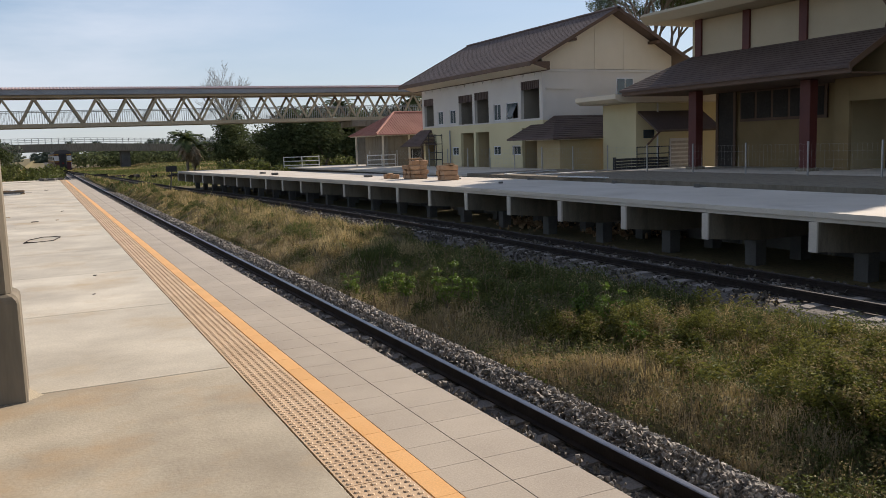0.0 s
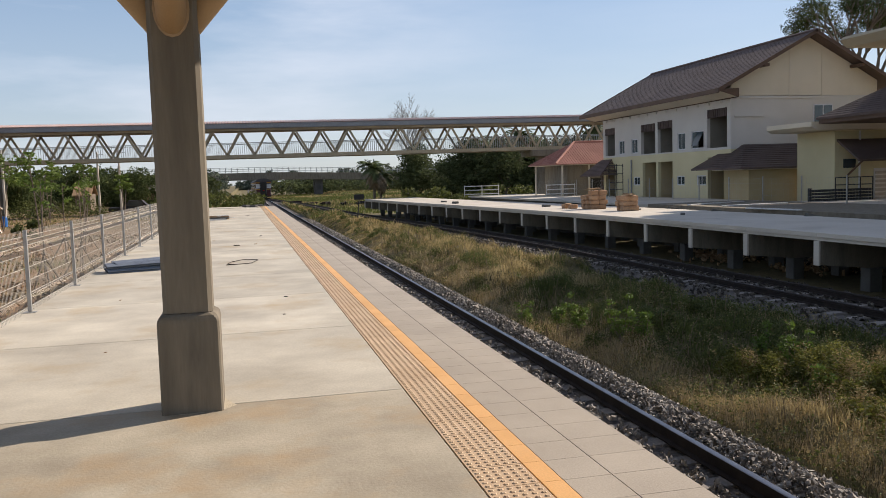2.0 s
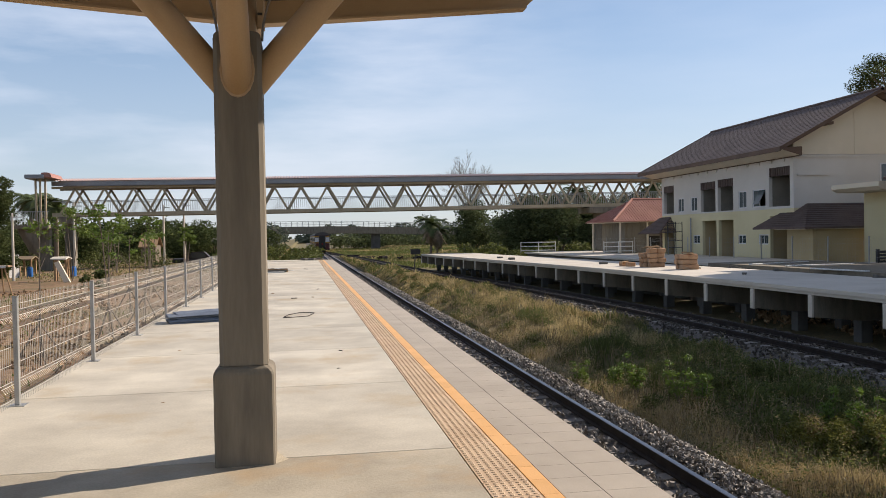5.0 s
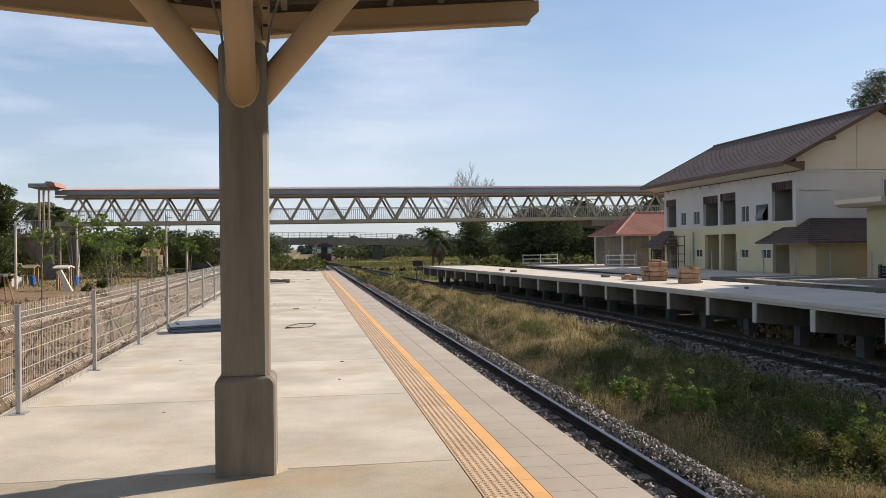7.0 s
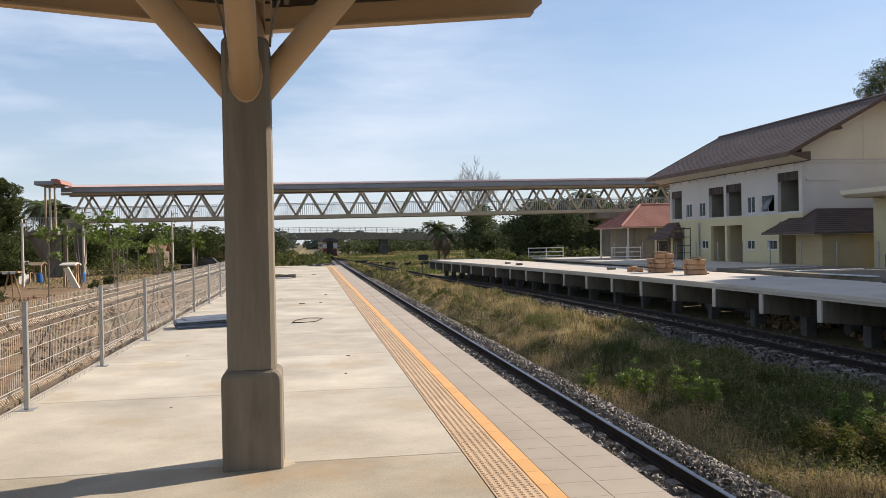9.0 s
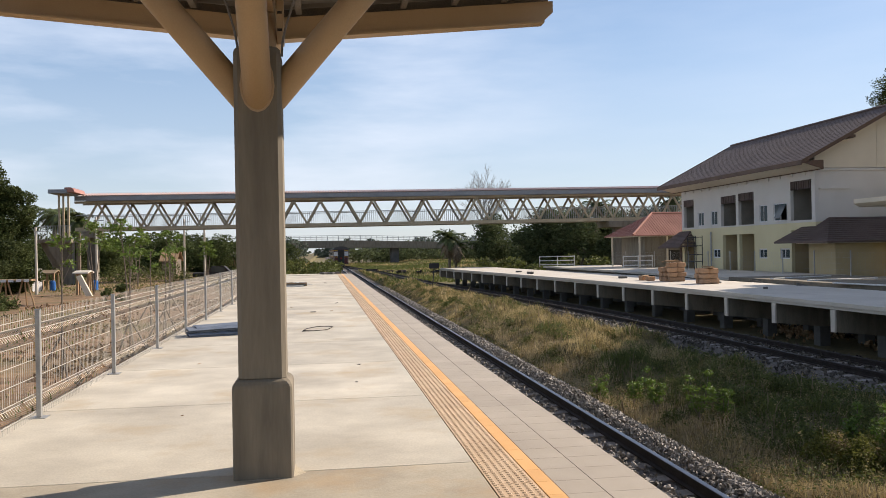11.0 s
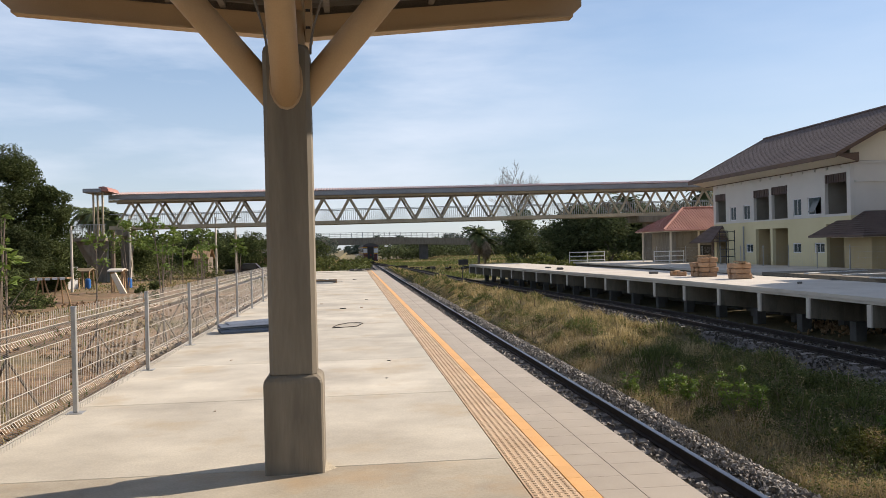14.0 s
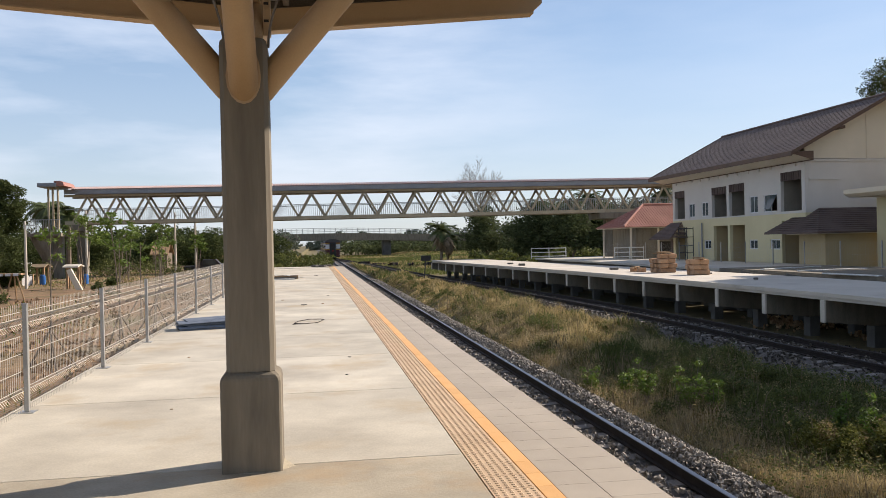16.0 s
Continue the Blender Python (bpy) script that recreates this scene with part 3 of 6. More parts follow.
for s in (-1, 1):
    for k in range(6):
        x = s * (0.25 + 0.53 * k)
        z = 3.985 + SL * abs(x)
        part("purlin", bm_box(x - 0.03, -12.3, z, x + 0.03, 2.3, z + 0.09), M_PURLIN, canopy)
    # trapezoid-ribbed sheet
    bm = bmesh.new()
    n = 54
    prev = None
    for i in range(n * 4 + 1):
        y = -12.4 + i * (14.9 / (n * 4))
        up = 0.03 if i % 4 in (1, 2) else 0.0
        row = [bm.verts.new((s * x, y, 4.082 + SL * x + up)) for x in (0.0, 3.02)]
        if prev:
            bm.faces.new((prev[0], prev[1], row[1], row[0]))
        prev = row
    part("roof_sheet", bm, M_SHEET, canopy)
    # dark strip added over the gap, standing in for the dark sheet underside
    part("end_flashing", prism(bmesh.new(), [(0.0, 3.975), (s * 2.88, 3.975 + SL * 2.88), (s * 2.88, 4.078 + SL * 2.88), (0.0, 4.078)], 2.41, 2.425), M_PURLIN, canopy)
    part("edge_beam", bm_box(s * 2.82, -12.3, 4.235, s * 2.90, 2.29, 4.318), M_CREAM, canopy)
part("longitudinal_beam", bm_box(-0.08, -12.2, 3.60, 0.08, 2.29, 3.765), M_CREAM, canopy)
bracket = part("beam_bracket", bm_box(0.105, 0.62, 3.29, 0.165, 0.70, 3.96, bevel=0.006), M_CREAM, canopy)
for k in range(4):
    part("slot", bm_box(0.112, 0.612, 3.40 + 0.14 * k, 0.150, 0.619, 3.42 + 0.14 * k), M_DARK, bracket)
for s in (-1, 1):
    part("beam_flange", prism(bmesh.new(), [(0.0, 3.742), (s * 2.80, 3.742 + SL * 2.80), (s * 2.80, 3.765 + SL * 2.80), (0.0, 3.765)], 2.27, 2.43), M_CREAM, canopy)

dust = bmesh.new()
r = random.Random(8)
rim = [dust.verts.new((CX + 0.03 + (0.22 + 0.07 * r.random()) * math.cos(k * 0.2856), CY - 0.01 + (0.215 + 0.035 * r.random()) * math.sin(k * 0.2856), 0.0008)) for k in range(22)]
top = dust.verts.new((CX, CY, 0.006))
for k in range(22):
    dust.faces.new((rim[k], rim[(k + 1) % 22], top))
tagged(part("mortar_smear", dust, M_SAND), "thin pale smear of mortar dust round the column foot", "mortar", kind="stuff")

# ---- fence on the platform edge ----
fence = empty("mesh_fence", (-2.82, 0, 0), "galvanised roll-top wire mesh fence on steel posts", "fence")
me_post = finish("post", box(box(bm_box(-0.023, -0.023, 0.008, 0.023, 0.023, 1.075, bevel=0.004), -0.026, -0.026, 1.075, 0.026, 0.026, 1.087), -0.08, -0.08, 0.0, 0.08, 0.08, 0.008), M_GALV)
bm = bmesh.new()
FW = 3.04
wire = [(0.0, 0.0), (0.0, 0.06), (0.085, 0.10), (0.12, 0.15), (0.085, 0.20), (0.0, 0.24), (0.0, 0.76), (0.085, 0.80), (0.12, 0.85), (0.085, 0.90), (0.0, 0.94), (0.0, 1.08)]
wire = [(-x - 0.04, z) for x, z in wire]
for i in range(52):
    y = 0.05 + i * (FW - 0.1) / 51
    for (x0, z0), (x1, z1) in zip(wire, wire[1:]):
        tube(bm, (x0, y, z0), (x1, y, z1), 0.0025, sides=3, caps=False)
for x, z in [wire[k] for k in (1, 3, 5, 6, 8, 10)] + [(-0.04, 0.41), (-0.04, 0.585), (-0.04, 1.0)]:
    tube(bm, (x, 0.02, z), (x, FW - 0.02, z), 0.0042, sides=4, caps=False)
me_panel = finish("mesh_panel", bm, M_WIRE)
for i in range(-3, 18):
    y = 5.80 + FW * i
    share("post", me_post, fence, pose(0.0, y, 0))
    if i < 17:
        share("mesh_panel", me_panel, fence, pose(0.0, y, 0))

# clods of turned earth beside the fence
rnd = random.Random(23)
spots = []
for i in range(5200):
    x, y = -3.5 - 12 * rnd.random() ** 1.3, 6 + 36 * rnd.random() ** 1.2
    if noise.noise((x * 0.5, y * 0.35, 5.5)) > -0.05:
        spots.append((x, y, hill(x, y), rnd.uniform(0.04, 0.17)))
tagged(stones("earth_clods", spots, "", M_EARTH), "clods of turned brown earth beside the fence", "earth", kind="stuff")

# ---- footbridge ----
BY = 77.0
bridge = empty("footbridge", (0, BY, 0), "roofed beige steel truss footbridge with red sheet roof", "footbridge")
bridge.matrix_basis = pose(0, BY, 0.12, 0, -0.34, 0)     # it climbs slightly to the east
BX0, BX1, BZ0, BZ1 = -20.6, 40.0, 3.85, 6.48
NB = 25
step = (BX1 - BX0) / NB
for yo in (0.0, 2.6):
    part("bottom_chord", bm_box(BX0 - 0.7, yo - 0.12, BZ0, BX1, yo + 0.12, BZ0 + 0.32), M_BRIDGE, bridge)
    part("top_chord", bm_box(BX0 - 0.7, yo - 0.12, BZ1 - 0.2, BX1, yo + 0.12, BZ1), M_BRIDGE, bridge)
    for i in range(NB):
        x = BX0 + i * step
        for xa, xb in ((x, x + step / 2), (x + step, x + step / 2)):
            bm = bmesh.new()
            d = Vector((xb - xa, 0, BZ1 - BZ0 - 0.5))
            m = Matrix.Translation((xa, yo, BZ0 + 0.31)) @ d.to_track_quat("Z", "Y").to_matrix().to_4x4()
            box(bm, -0.07, -0.09, 0, 0.07, 0.09, d.length, m=m)
            part("diagonal", bm, M_BRIDGE, bridge)
    part("handrail", bm_box(BX0 - 0.7, yo + 0.14, BZ0 + 1.35, BX1, yo + 0.2, BZ0 + 1.41), M_GALV, bridge)
    bm = bmesh.new()
    for i in range(320):
        x = BX0 + (i + 0.5) * (BX1 - BX0) / 320
        box(bm, x - 0.012, yo + 0.15, BZ0 + 0.32, x + 0.012, yo + 0.18, BZ0 + 1.36)
    tagged(part("baluster_infill", bm, M_GALV, bridge), kind="stuff")
    part("roof_fascia", bm_box(BX0 - 0.6, -0.45 if yo == 0 else 2.98, BZ1 + 0.02, BX1, -0.38 if yo == 0 else 3.05, BZ1 + 0.42), M_BRIDGEGREY, bridge)
part("deck", bm_box(BX0 - 0.7, 0.125, BZ0 + 0.05, BX1, 2.475, BZ0 + 0.2), M_CONC_DARK, bridge)
bm = bmesh.new()
prev = None
for i in range(960):
    x = BX0 - 0.7 + i * (BX1 - BX0 + 0.9) / 959
    up = 0.06 if i % 4 in (1, 2) else 0.0
    row = [bm.verts.new((x, y, z + up)) for y, z in ((-0.55, BZ1 + 0.44), (1.3, BZ1 + 0.74), (3.15, BZ1 + 0.44))]
    if prev:
        for k in range(2):
            bm.faces.new((prev[k], prev[k + 1], row[k + 1], row[k]))
    prev = row
part("roof", bm, M_BRIDGEROOF, bridge, "faded red ribbed metal roof")
for x, hw in ((-20.2, 0.5), (28.75, 1.45)):
    part("pier", bm_box(x - 0.42, 0.9, -2.0, x + 0.42, 1.7, BZ0 - 0.6, bevel=0.03), M_CONC, bridge)
    part("pier_cap", bm_box(x - hw, -0.4, BZ0 - 0.6, x + hw, 3.0, BZ0 - 0.005, bevel=0.03), M_CONC, bridge)

stair = empty("bridge_stair_tower", (-21.6, 74, 0), "concrete stair tower of the footbridge with small roof", "stair tower")
part("landing", bm_box(-1.9, -0.5, 2.82, 0.9, 2.5, 3.1), M_CONC, stair)
part("pier", bm_box(-0.02, 0.4, -1.6, 0.7, 1.2, 2.81), M_CONC, stair)
part("flight", prism(bmesh.new(), [(-0.03, 0.4), (-0.03, 1.2), (-0.9, 2.81), (-1.85, 2.81), (-1.7, 2.45), (-0.9, 0.9)], 0.4, 1.4), M_CONC, stair)
part("haunch", prism(bmesh.new(), [(-0.03, 0.7), (-0.03, 2.81), (-1.15, 2.81), (-1.1, 2.5)], -0.2, 0.39), M_CONC, stair)
for x in [-1.9 + 0.13 * i for i in range(22)]:
    part("baluster", bm_box(x, -0.5, 3.1, x + 0.03, -0.47, 4.2), M_GALV, stair)
part("handrail", bm_box(-1.9, -0.51, 4.2, 0.95, -0.46, 4.25), M_GALV, stair)
for x in (-0.1, 0.25, 0.65):
    part("post", bm_box(x - 0.07, -0.3, 3.1, x + 0.07, -0.16, 6.9), M_BRIDGE, stair)
part("roof", bm_box(-0.75, -1.0, 6.9, 0.75, 2.6, 7.25, bevel=0.05), M_BRIDGEGREY, stair)
part("roof_cap", prism(bmesh.new(), [(0.5, 7.0), (1.35, 7.0), (1.25, 7.3), (1.0, 7.42), (0.55, 7.4)], -0.9, 2.4), M_REDROOF, stair)

# ---- road flyover ----
fly = empty("road_flyover", (0, 215, 0), "grey concrete road flyover with railings crossing the line", "flyover")
part("deck_beam", prism(bmesh.new(), [(-90, 3.1), (12, 2.7), (70, 1.0), (70, 2.5), (40, 3.6), (10, 4.55), (-90, 5.0)], 0, 8), M_CONC, fly)
for x in (-14, 19, 55):
    part("pier", bm_box(x - 1.0, 1.5, -1.6, x + 1.0, 6.5, 2.62 - (0.9 if x > 30 else 0)), M_CONC_DARK, fly)
for i in range(110):
    x = -88 + 1.4 * i
    z = 5.0 - 0.0045 * (x + 90) if x < 10 else 4.55 - 0.034 * (x - 10)
    part("rail_post", bm_box(x - 0.07, 0.05, z - 0.05, x + 0.07, 0.2, z + 1.35), M_GALV, fly)
bm = bmesh.new()
for zo in (0.45, 0.9, 1.3):
    for (xa, za), (xb, zb) in (((-90, 5.0), (10, 4.55)), ((10, 4.55), (70, 2.5))):
        tube(bm, (xa, 0.12, za + zo), (xb, 0.12, zb + zo), 0.06, sides=4)
part("railing", bm, M_GALV, fly)

# ---- coaches ----
def coach():
    c = empty("passenger_coach", label="maroon and white railway coach with yellow bands", category="railway coach", group="coaches of the departing train")
    W, L = 1.4, 19.6
    def shell(z0, z1, m, name, w=W):
        part(name, bm_box(-w, 0.9, z0, w, L, z1), m, c)
    shell(-0.15, 0.62, M_COACH, "lower_body")
    shell(0.625, 0.75, M_BAND, "yellow_band")
    shell(0.755, 0.86, M_COACH, "maroon_band")
    shell(0.865, 1.75, M_SILVER, "upper_body")
    shell(1.755, 1.86, M_COACH, "maroon_band")
    shell(1.865, 1.98, M_BAND, "yellow_band")
    shell(1.985, 2.1, M_COACH, "cant_rail")
    arc = [(-1.45, 2.1)] + [(1.45 * math.cos(t), 2.1 + 0.62 * math.sin(t)) for t in [math.pi * (1 - i / 14) for i in range(1, 14)]] + [(1.45, 2.1)]
    part("roof", prism(bmesh.new(), arc, 0.55, L + 0.05), M_COACHROOF, c)
    for s in (-1, 1):
        part("end_corner", bm_box(s * 0.62, 0.72, -0.6, s * 1.38, 0.895, 2.1), M_COACH, c)
        part("end_panel", bm_box(s * 0.66, 0.70, 0.87, s * 1.36, 0.717, 1.7), M_SILVER, c)
        for z in (0.64, 1.87):
            part("end_band", bm_box(s * 0.64, 0.70, z, s * 1.36, 0.717, z + 0.11), M_BAND, c)
        for y in [2.6 + 1.45 * i for i in range(11)]:
            w = part("window", bm_box(s * 1.385, y, 0.98, s * 1.412, y + 0.95, 1.62), M_GLASS, c)
            part("window_frame", box(bm_box(s * 1.40, y - 0.04, 0.94, s * 1.418, y + 0.99, 0.978), s * 1.40, y - 0.04, 1.622, s * 1.418, y + 0.99, 1.66), M_ALU, w)
        part("door", bm_box(s * 1.39, 1.2, 0.0, s * 1.415, 1.95, 1.72), M_COACH, c)
        part("handrail", tube(bmesh.new(), (s * 1.3, 0.62, -0.4), (s * 1.3, 0.62, 0.7), 0.025, sides=6), M_GALV, c)
        part("buffer_step", bm_box(s * 1.0, 0.6, -0.75, s * 1.42, 1.1, -0.5), M_BLACK, c)
    part("gangway", bm_box(-0.58, 0.3, -0.2, 0.58, 0.89, 2.05, bevel=0.05), M_BLACK, c)
    part("gangway_door", bm_box(-0.33, 0.27, -0.1, 0.33, 0.298, 1.8), M_DARK, c)
    part("tail_lamp", bm_box(-0.1, 0.2, 0.38, 0.12, 0.27, 0.55, bevel=0.02), M_RED, c)
    part("underframe", bm_box(-1.15, 0.9, -0.62, 1.15, L, -0.155), M_BLACK, c)
    for y in (2.2, 3.9, 15.8, 17.5):
        for s in (-0.53, 0.53):
            part("wheel", tube(bmesh.new(), (s - 0.06, y, -0.66), (s + 0.06, y, -0.66), 0.43, sides=20), M_BLACK, c)
    for y in (3.05, 16.65):
        part("bogie", bm_box(-0.95, y - 1.3, -0.78, 0.95, y + 1.3, -0.63), M_BLACK, c)
    return c


TRAIN_Y = 160.0
first = coach()
first.matrix_basis = pose(3.73, TRAIN_Y, 0)
for i in range(1, 5):
    copy_thing(first, pose(3.73, TRAIN_Y + 20.3 * i, 0))

# ---- the two-storey house ----
HX, HY0, HY1, HF = 27.0, 42.5, 59.7, -0.75
HW, HBAND, HTOP = 9.7, 2.82, 5.65
house = empty("staff_house", (0, 0, 0), "two-storey white and yellow plastered house with brown roof", "house")


def wall_x(name, x0, x1, y0, y1, z0, z1, holes, material, parent, label=""):
    """A wall standing along y with thickness x0..x1 and rectangular holes (ya, za, yb, zb)."""
    ycuts = sorted({y0, y1, *[h[0] for h in holes], *[h[2] for h in holes]})
    bm = bmesh.new()
    for a_, b_ in zip(ycuts, ycuts[1:]):
        spans = sorted((h[1], h[3]) for h in holes if h[0] <= a_ + 1e-6 and h[2] >= b_ - 1e-6)
        z = z0
        for lo_, hi_ in spans:
            if lo_ > z:
                box(bm, x0, a_, z, x1, b_, lo_)
            z = hi_
        if z < z1:
            box(bm, x0, a_, z, x1, b_, z1)
    bmesh.ops.remove_doubles(bm, verts=bm.verts, dist=0.0005)
    return part(name, bm, material, parent, label)


def window(parent, x, y0, z0, y1, z1, panes=2, glass=None, open_pane=False):
    f = 0.06
    bm = bmesh.new()
    for a_, b_, c_, d_ in ((y0, z0, y1, z0 + f), (y0, z1 - f, y1, z1), (y0, z0 + f, y0 + f, z1 - f), (y1 - f, z0 + f, y1, z1 - f)):
        box(bm, x + 0.03, a_, b_, x + 0.10, c_, d_)
    w = part("window", bm, M_ALU, parent)
    pw = (y1 - y0 - 2 * f) / panes
    for i in range(panes):
        ya = y0 + f + i * pw
        p = bm_box(0.0, 0.0, 0.0, 0.015, pw - 0.03, z1 - z0 - 2 * f - 0.01)
        if open_pane and i == 0:
            m = pose(x + 0.02, ya, z1 - f) @ pose(0, 0, 0, 0, 28, 0) @ pose(0, 0, -(z1 - z0 - 2 * f))
        else:
            m = pose(x + 0.06, ya + 0.015, z0 + f)
        ob = part("pane", p, glass or M_GLASS, w)
        ob.matrix_basis = m
        if i:
            part("mullion", bm_box(x + 0.04, ya - 0.02, z0 + f, x + 0.09, ya + 0.02, z1 - f), M_ALU, w)
    return w


ff = [(42.85, 2.95, 44.95, 5.2), (49.1, 2.9, 51.05, 4.95), (51.4, 2.9, 53.45, 4.9), (57.65, 2.95, 59.3, 5.0)]     # recesses upstairs
gf = [(49.1, HF, 51.0, 2.3), (51.3, HF, 53.25, 2.3), (42.85, HF, 44.9, 2.4), (57.65, HF, 59.3, 2.0)]
wf = [(45.35, 2.98, 46.8, 4.05), (47.5, 2.98, 48.45, 4.05), (54.0, 3.0, 54.95, 4.0), (56.05, 3.0, 56.95, 4.0)]          # windows upstairs
wg = [(45.1, 0.75, 46.15, 1.35), (47.6, 0.75, 48.55, 1.35), (53.65, 0.75, 54.65, 1.35)]
wall_x("upper_wall", HX, HX + 0.2, HY0, HY1, HBAND, HTOP, ff + wf, M_WHITE, house)
wall_x("ground_floor_wall", HX, HX + 0.2, HY0, HY1, HF, HBAND - 0.005, [(a_, b_, c_, min(d_, HBAND - 0.2)) for a_, b_, c_, d_ in gf] + wg, M_YELLOW, house)
for w in wf:
    window(house, HX, *w, glass=M_BLUE, open_pane=w[0] == 45.35)
for w in wg:
    window(house, HX, *w)
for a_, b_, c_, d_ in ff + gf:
    # recess linings are darker than the wall around them
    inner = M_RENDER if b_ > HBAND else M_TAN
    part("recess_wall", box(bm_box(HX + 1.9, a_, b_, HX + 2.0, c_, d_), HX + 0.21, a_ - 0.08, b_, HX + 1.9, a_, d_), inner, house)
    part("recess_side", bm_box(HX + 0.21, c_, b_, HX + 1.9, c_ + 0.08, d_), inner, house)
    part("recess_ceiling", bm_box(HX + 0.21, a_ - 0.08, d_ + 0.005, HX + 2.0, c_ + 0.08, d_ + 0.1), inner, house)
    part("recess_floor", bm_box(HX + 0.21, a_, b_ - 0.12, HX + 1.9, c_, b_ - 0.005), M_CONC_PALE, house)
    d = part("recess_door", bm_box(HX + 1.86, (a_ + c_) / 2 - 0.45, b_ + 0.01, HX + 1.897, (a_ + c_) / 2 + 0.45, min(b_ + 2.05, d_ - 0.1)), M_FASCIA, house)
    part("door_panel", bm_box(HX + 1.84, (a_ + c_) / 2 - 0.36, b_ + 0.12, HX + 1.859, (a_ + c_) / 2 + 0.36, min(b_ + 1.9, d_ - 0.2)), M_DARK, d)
for a_, b_, c_, d_ in ff:
    n = 9
    for i in range(n):
        y = a_ + (i + 0.5) * (c_ - a_) / n
        part("vent_slat", bm_box(HX - 0.03, y - 0.07, d_ - 0.5, HX + 0.03, y + 0.07, d_ - 0.005), M_ROOFDARK, house)
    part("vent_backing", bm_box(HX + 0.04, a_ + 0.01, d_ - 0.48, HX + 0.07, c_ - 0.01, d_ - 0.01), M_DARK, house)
part("wall_band", bm_box(HX - 0.06, HY0 - 0.06, HTOP - 0.02, HX + 0.25, HY1, HTOP + 0.14), M_WHITE, house)
part("eave_soffit", prism(bmesh.new(), [(HX - 1.27, 6.02), (HX - 0.07, 5.68), (HX - 0.07, 6.10), (HX - 1.27, 6.05)], HY0 - 0.86, HY1 + 1.35), M_CREAMWALL, house)
part("soffit_end_board", prism(bmesh.new(), [(HX - 1.30, 6.0), (HX - 0.04, 5.64), (HX - 0.04, 6.14), (HX - 1.30, 6.08)], HY0 - 0.90, HY0 - 0.865), M_FASCIA, house)
part("soffit_trim", bm_box(HX - 0.12, HY0 - 0.86, 5.63, HX - 0.065, HY1 + 1.35, 5.675), M_FASCIA, house)
for k in range(13):
    part("eave_vent", bm_box(HX - 0.075, HY0 + 0.8 + 1.3 * k, 5.47, HX - 0.005, HY0 + 1.0 + 1.3 * k, 5.62), M_WHITE, house)
for x, z in ((HX + 1.75, 7.52), (HX + 7.95, 7.52)):
    part("purlin_end", bm_box(x - 0.16, HY0 - 0.85, z - 0.16, x + 0.16, HY0 - 0.01, z), M_FASCIA, house)
part("corner_ledge", bm_box(HX + 0.21, HY0 - 0.12, 4.62, HX + 2.1, HY0 - 0.004, 4.70), M_WHITE, house)
part("upper_frieze", bm_box(HX + 0.3, HY0 + 0.25, HTOP + 0.145, HX + 0.45, HY1 - 0.25, HTOP + 1.05), M_CREAMWALL, house)
AX, AZ = HX + HW / 2, 9.33
prof = [(HX, HTOP + 0.145), (HX, 6.66), (AX, AZ - 0.11), (HX + HW, 6.66), (HX + HW, HTOP + 0.145)]
for nm, y in (("gable_wall", HY0), ("far_gable_wall", HY1 - 0.2)):
    part(nm, prism(bmesh.new(), prof, y, y + 0.2), M_CREAMWALL, house)
    part("end_wall", bm_box(HX + 0.205, y, HBAND, HX + HW, y + 0.2, HTOP + 0.015), M_WHITE, house)
    part("end_wall_base", bm_box(HX + 0.205, y, HF, HX + HW, y + 0.2, HBAND - 0.005), M_YELLOW, house)
part("rear_wall", bm_box(HX + HW - 0.2, HY0 + 0.205, HF, HX + HW, HY1 - 0.205, HTOP), M_WHITE, house)
for x in (30.8, 32.95):
    part("gable_rib", bm_box(x - 0.05, HY0 - 0.03, HTOP + 0.1, x + 0.05, HY0 - 0.002, AZ - 1.0), M_CREAMWALL, house)
part("gable_band", bm_box(HX + 0.21, HY0 - 0.08, HTOP - 0.02, HX + HW, HY0 - 0.002, HTOP + 0.12), M_WHITE, house)
w = part("gable_window", bm_box(32.35, HY0 - 0.05, 4.2, 33.65, HY0 - 0.01, 5.3), M_ALU, house)
for i in range(2):
    part("pane", bm_box(32.42 + 0.62 * i, HY0 - 0.07, 4.28, 32.96 + 0.62 * i, HY0 - 0.052, 5.22), M_GLASS, w)
part("upper_ceiling", bm_box(HX + 0.3, HY0 + 0.25, HBAND - 0.1, HX + HW - 0.25, HY1 - 0.25, HBAND + 0.05), M_CONC_PALE, house)
EX = 1.3
EZ = HTOP + 0.45
RY0, RY1 = HY0 - 0.9, HY1 + 1.4
slope = (AZ - EZ) / (AX - (HX - EX))
for s in (-1, 1):
    n = 26
    ln = AX - (HX - EX)
    outline = []
    for i in range(n):
        t0, t1 = i / n, (i + 1) / n
        outline.append((AX + s * ln * (1 - t0), EZ + (AZ - EZ) * t0 + 0.022))
        outline.append((AX + s * ln * (1 - t1), EZ + (AZ - EZ) * t1 + 0.008))
    outline += [(AX, AZ - 0.06), (AX + s * ln, EZ - 0.05)]
    bm = prism(bmesh.new(), outline, RY0, RY1)
    part("roof_slope", bm, M_ROOFDARK, house)
    for y in (RY0, RY1):
        bm = prism(bmesh.new(), [(AX + s * (ln + 0.02), EZ - 0.18), (AX, AZ - 0.16), (AX, AZ + 0.06), (AX + s * (ln + 0.02), EZ + 0.05)], y - 0.05, y - 0.005)
        part("barge_board", bm, M_FASCIA, house)
    part("eave_board", bm_box(AX + s * (ln + 0.005), RY0, EZ - 0.22, AX + s * (ln + 0.045), RY1, EZ + 0.04), M_FASCIA, house)
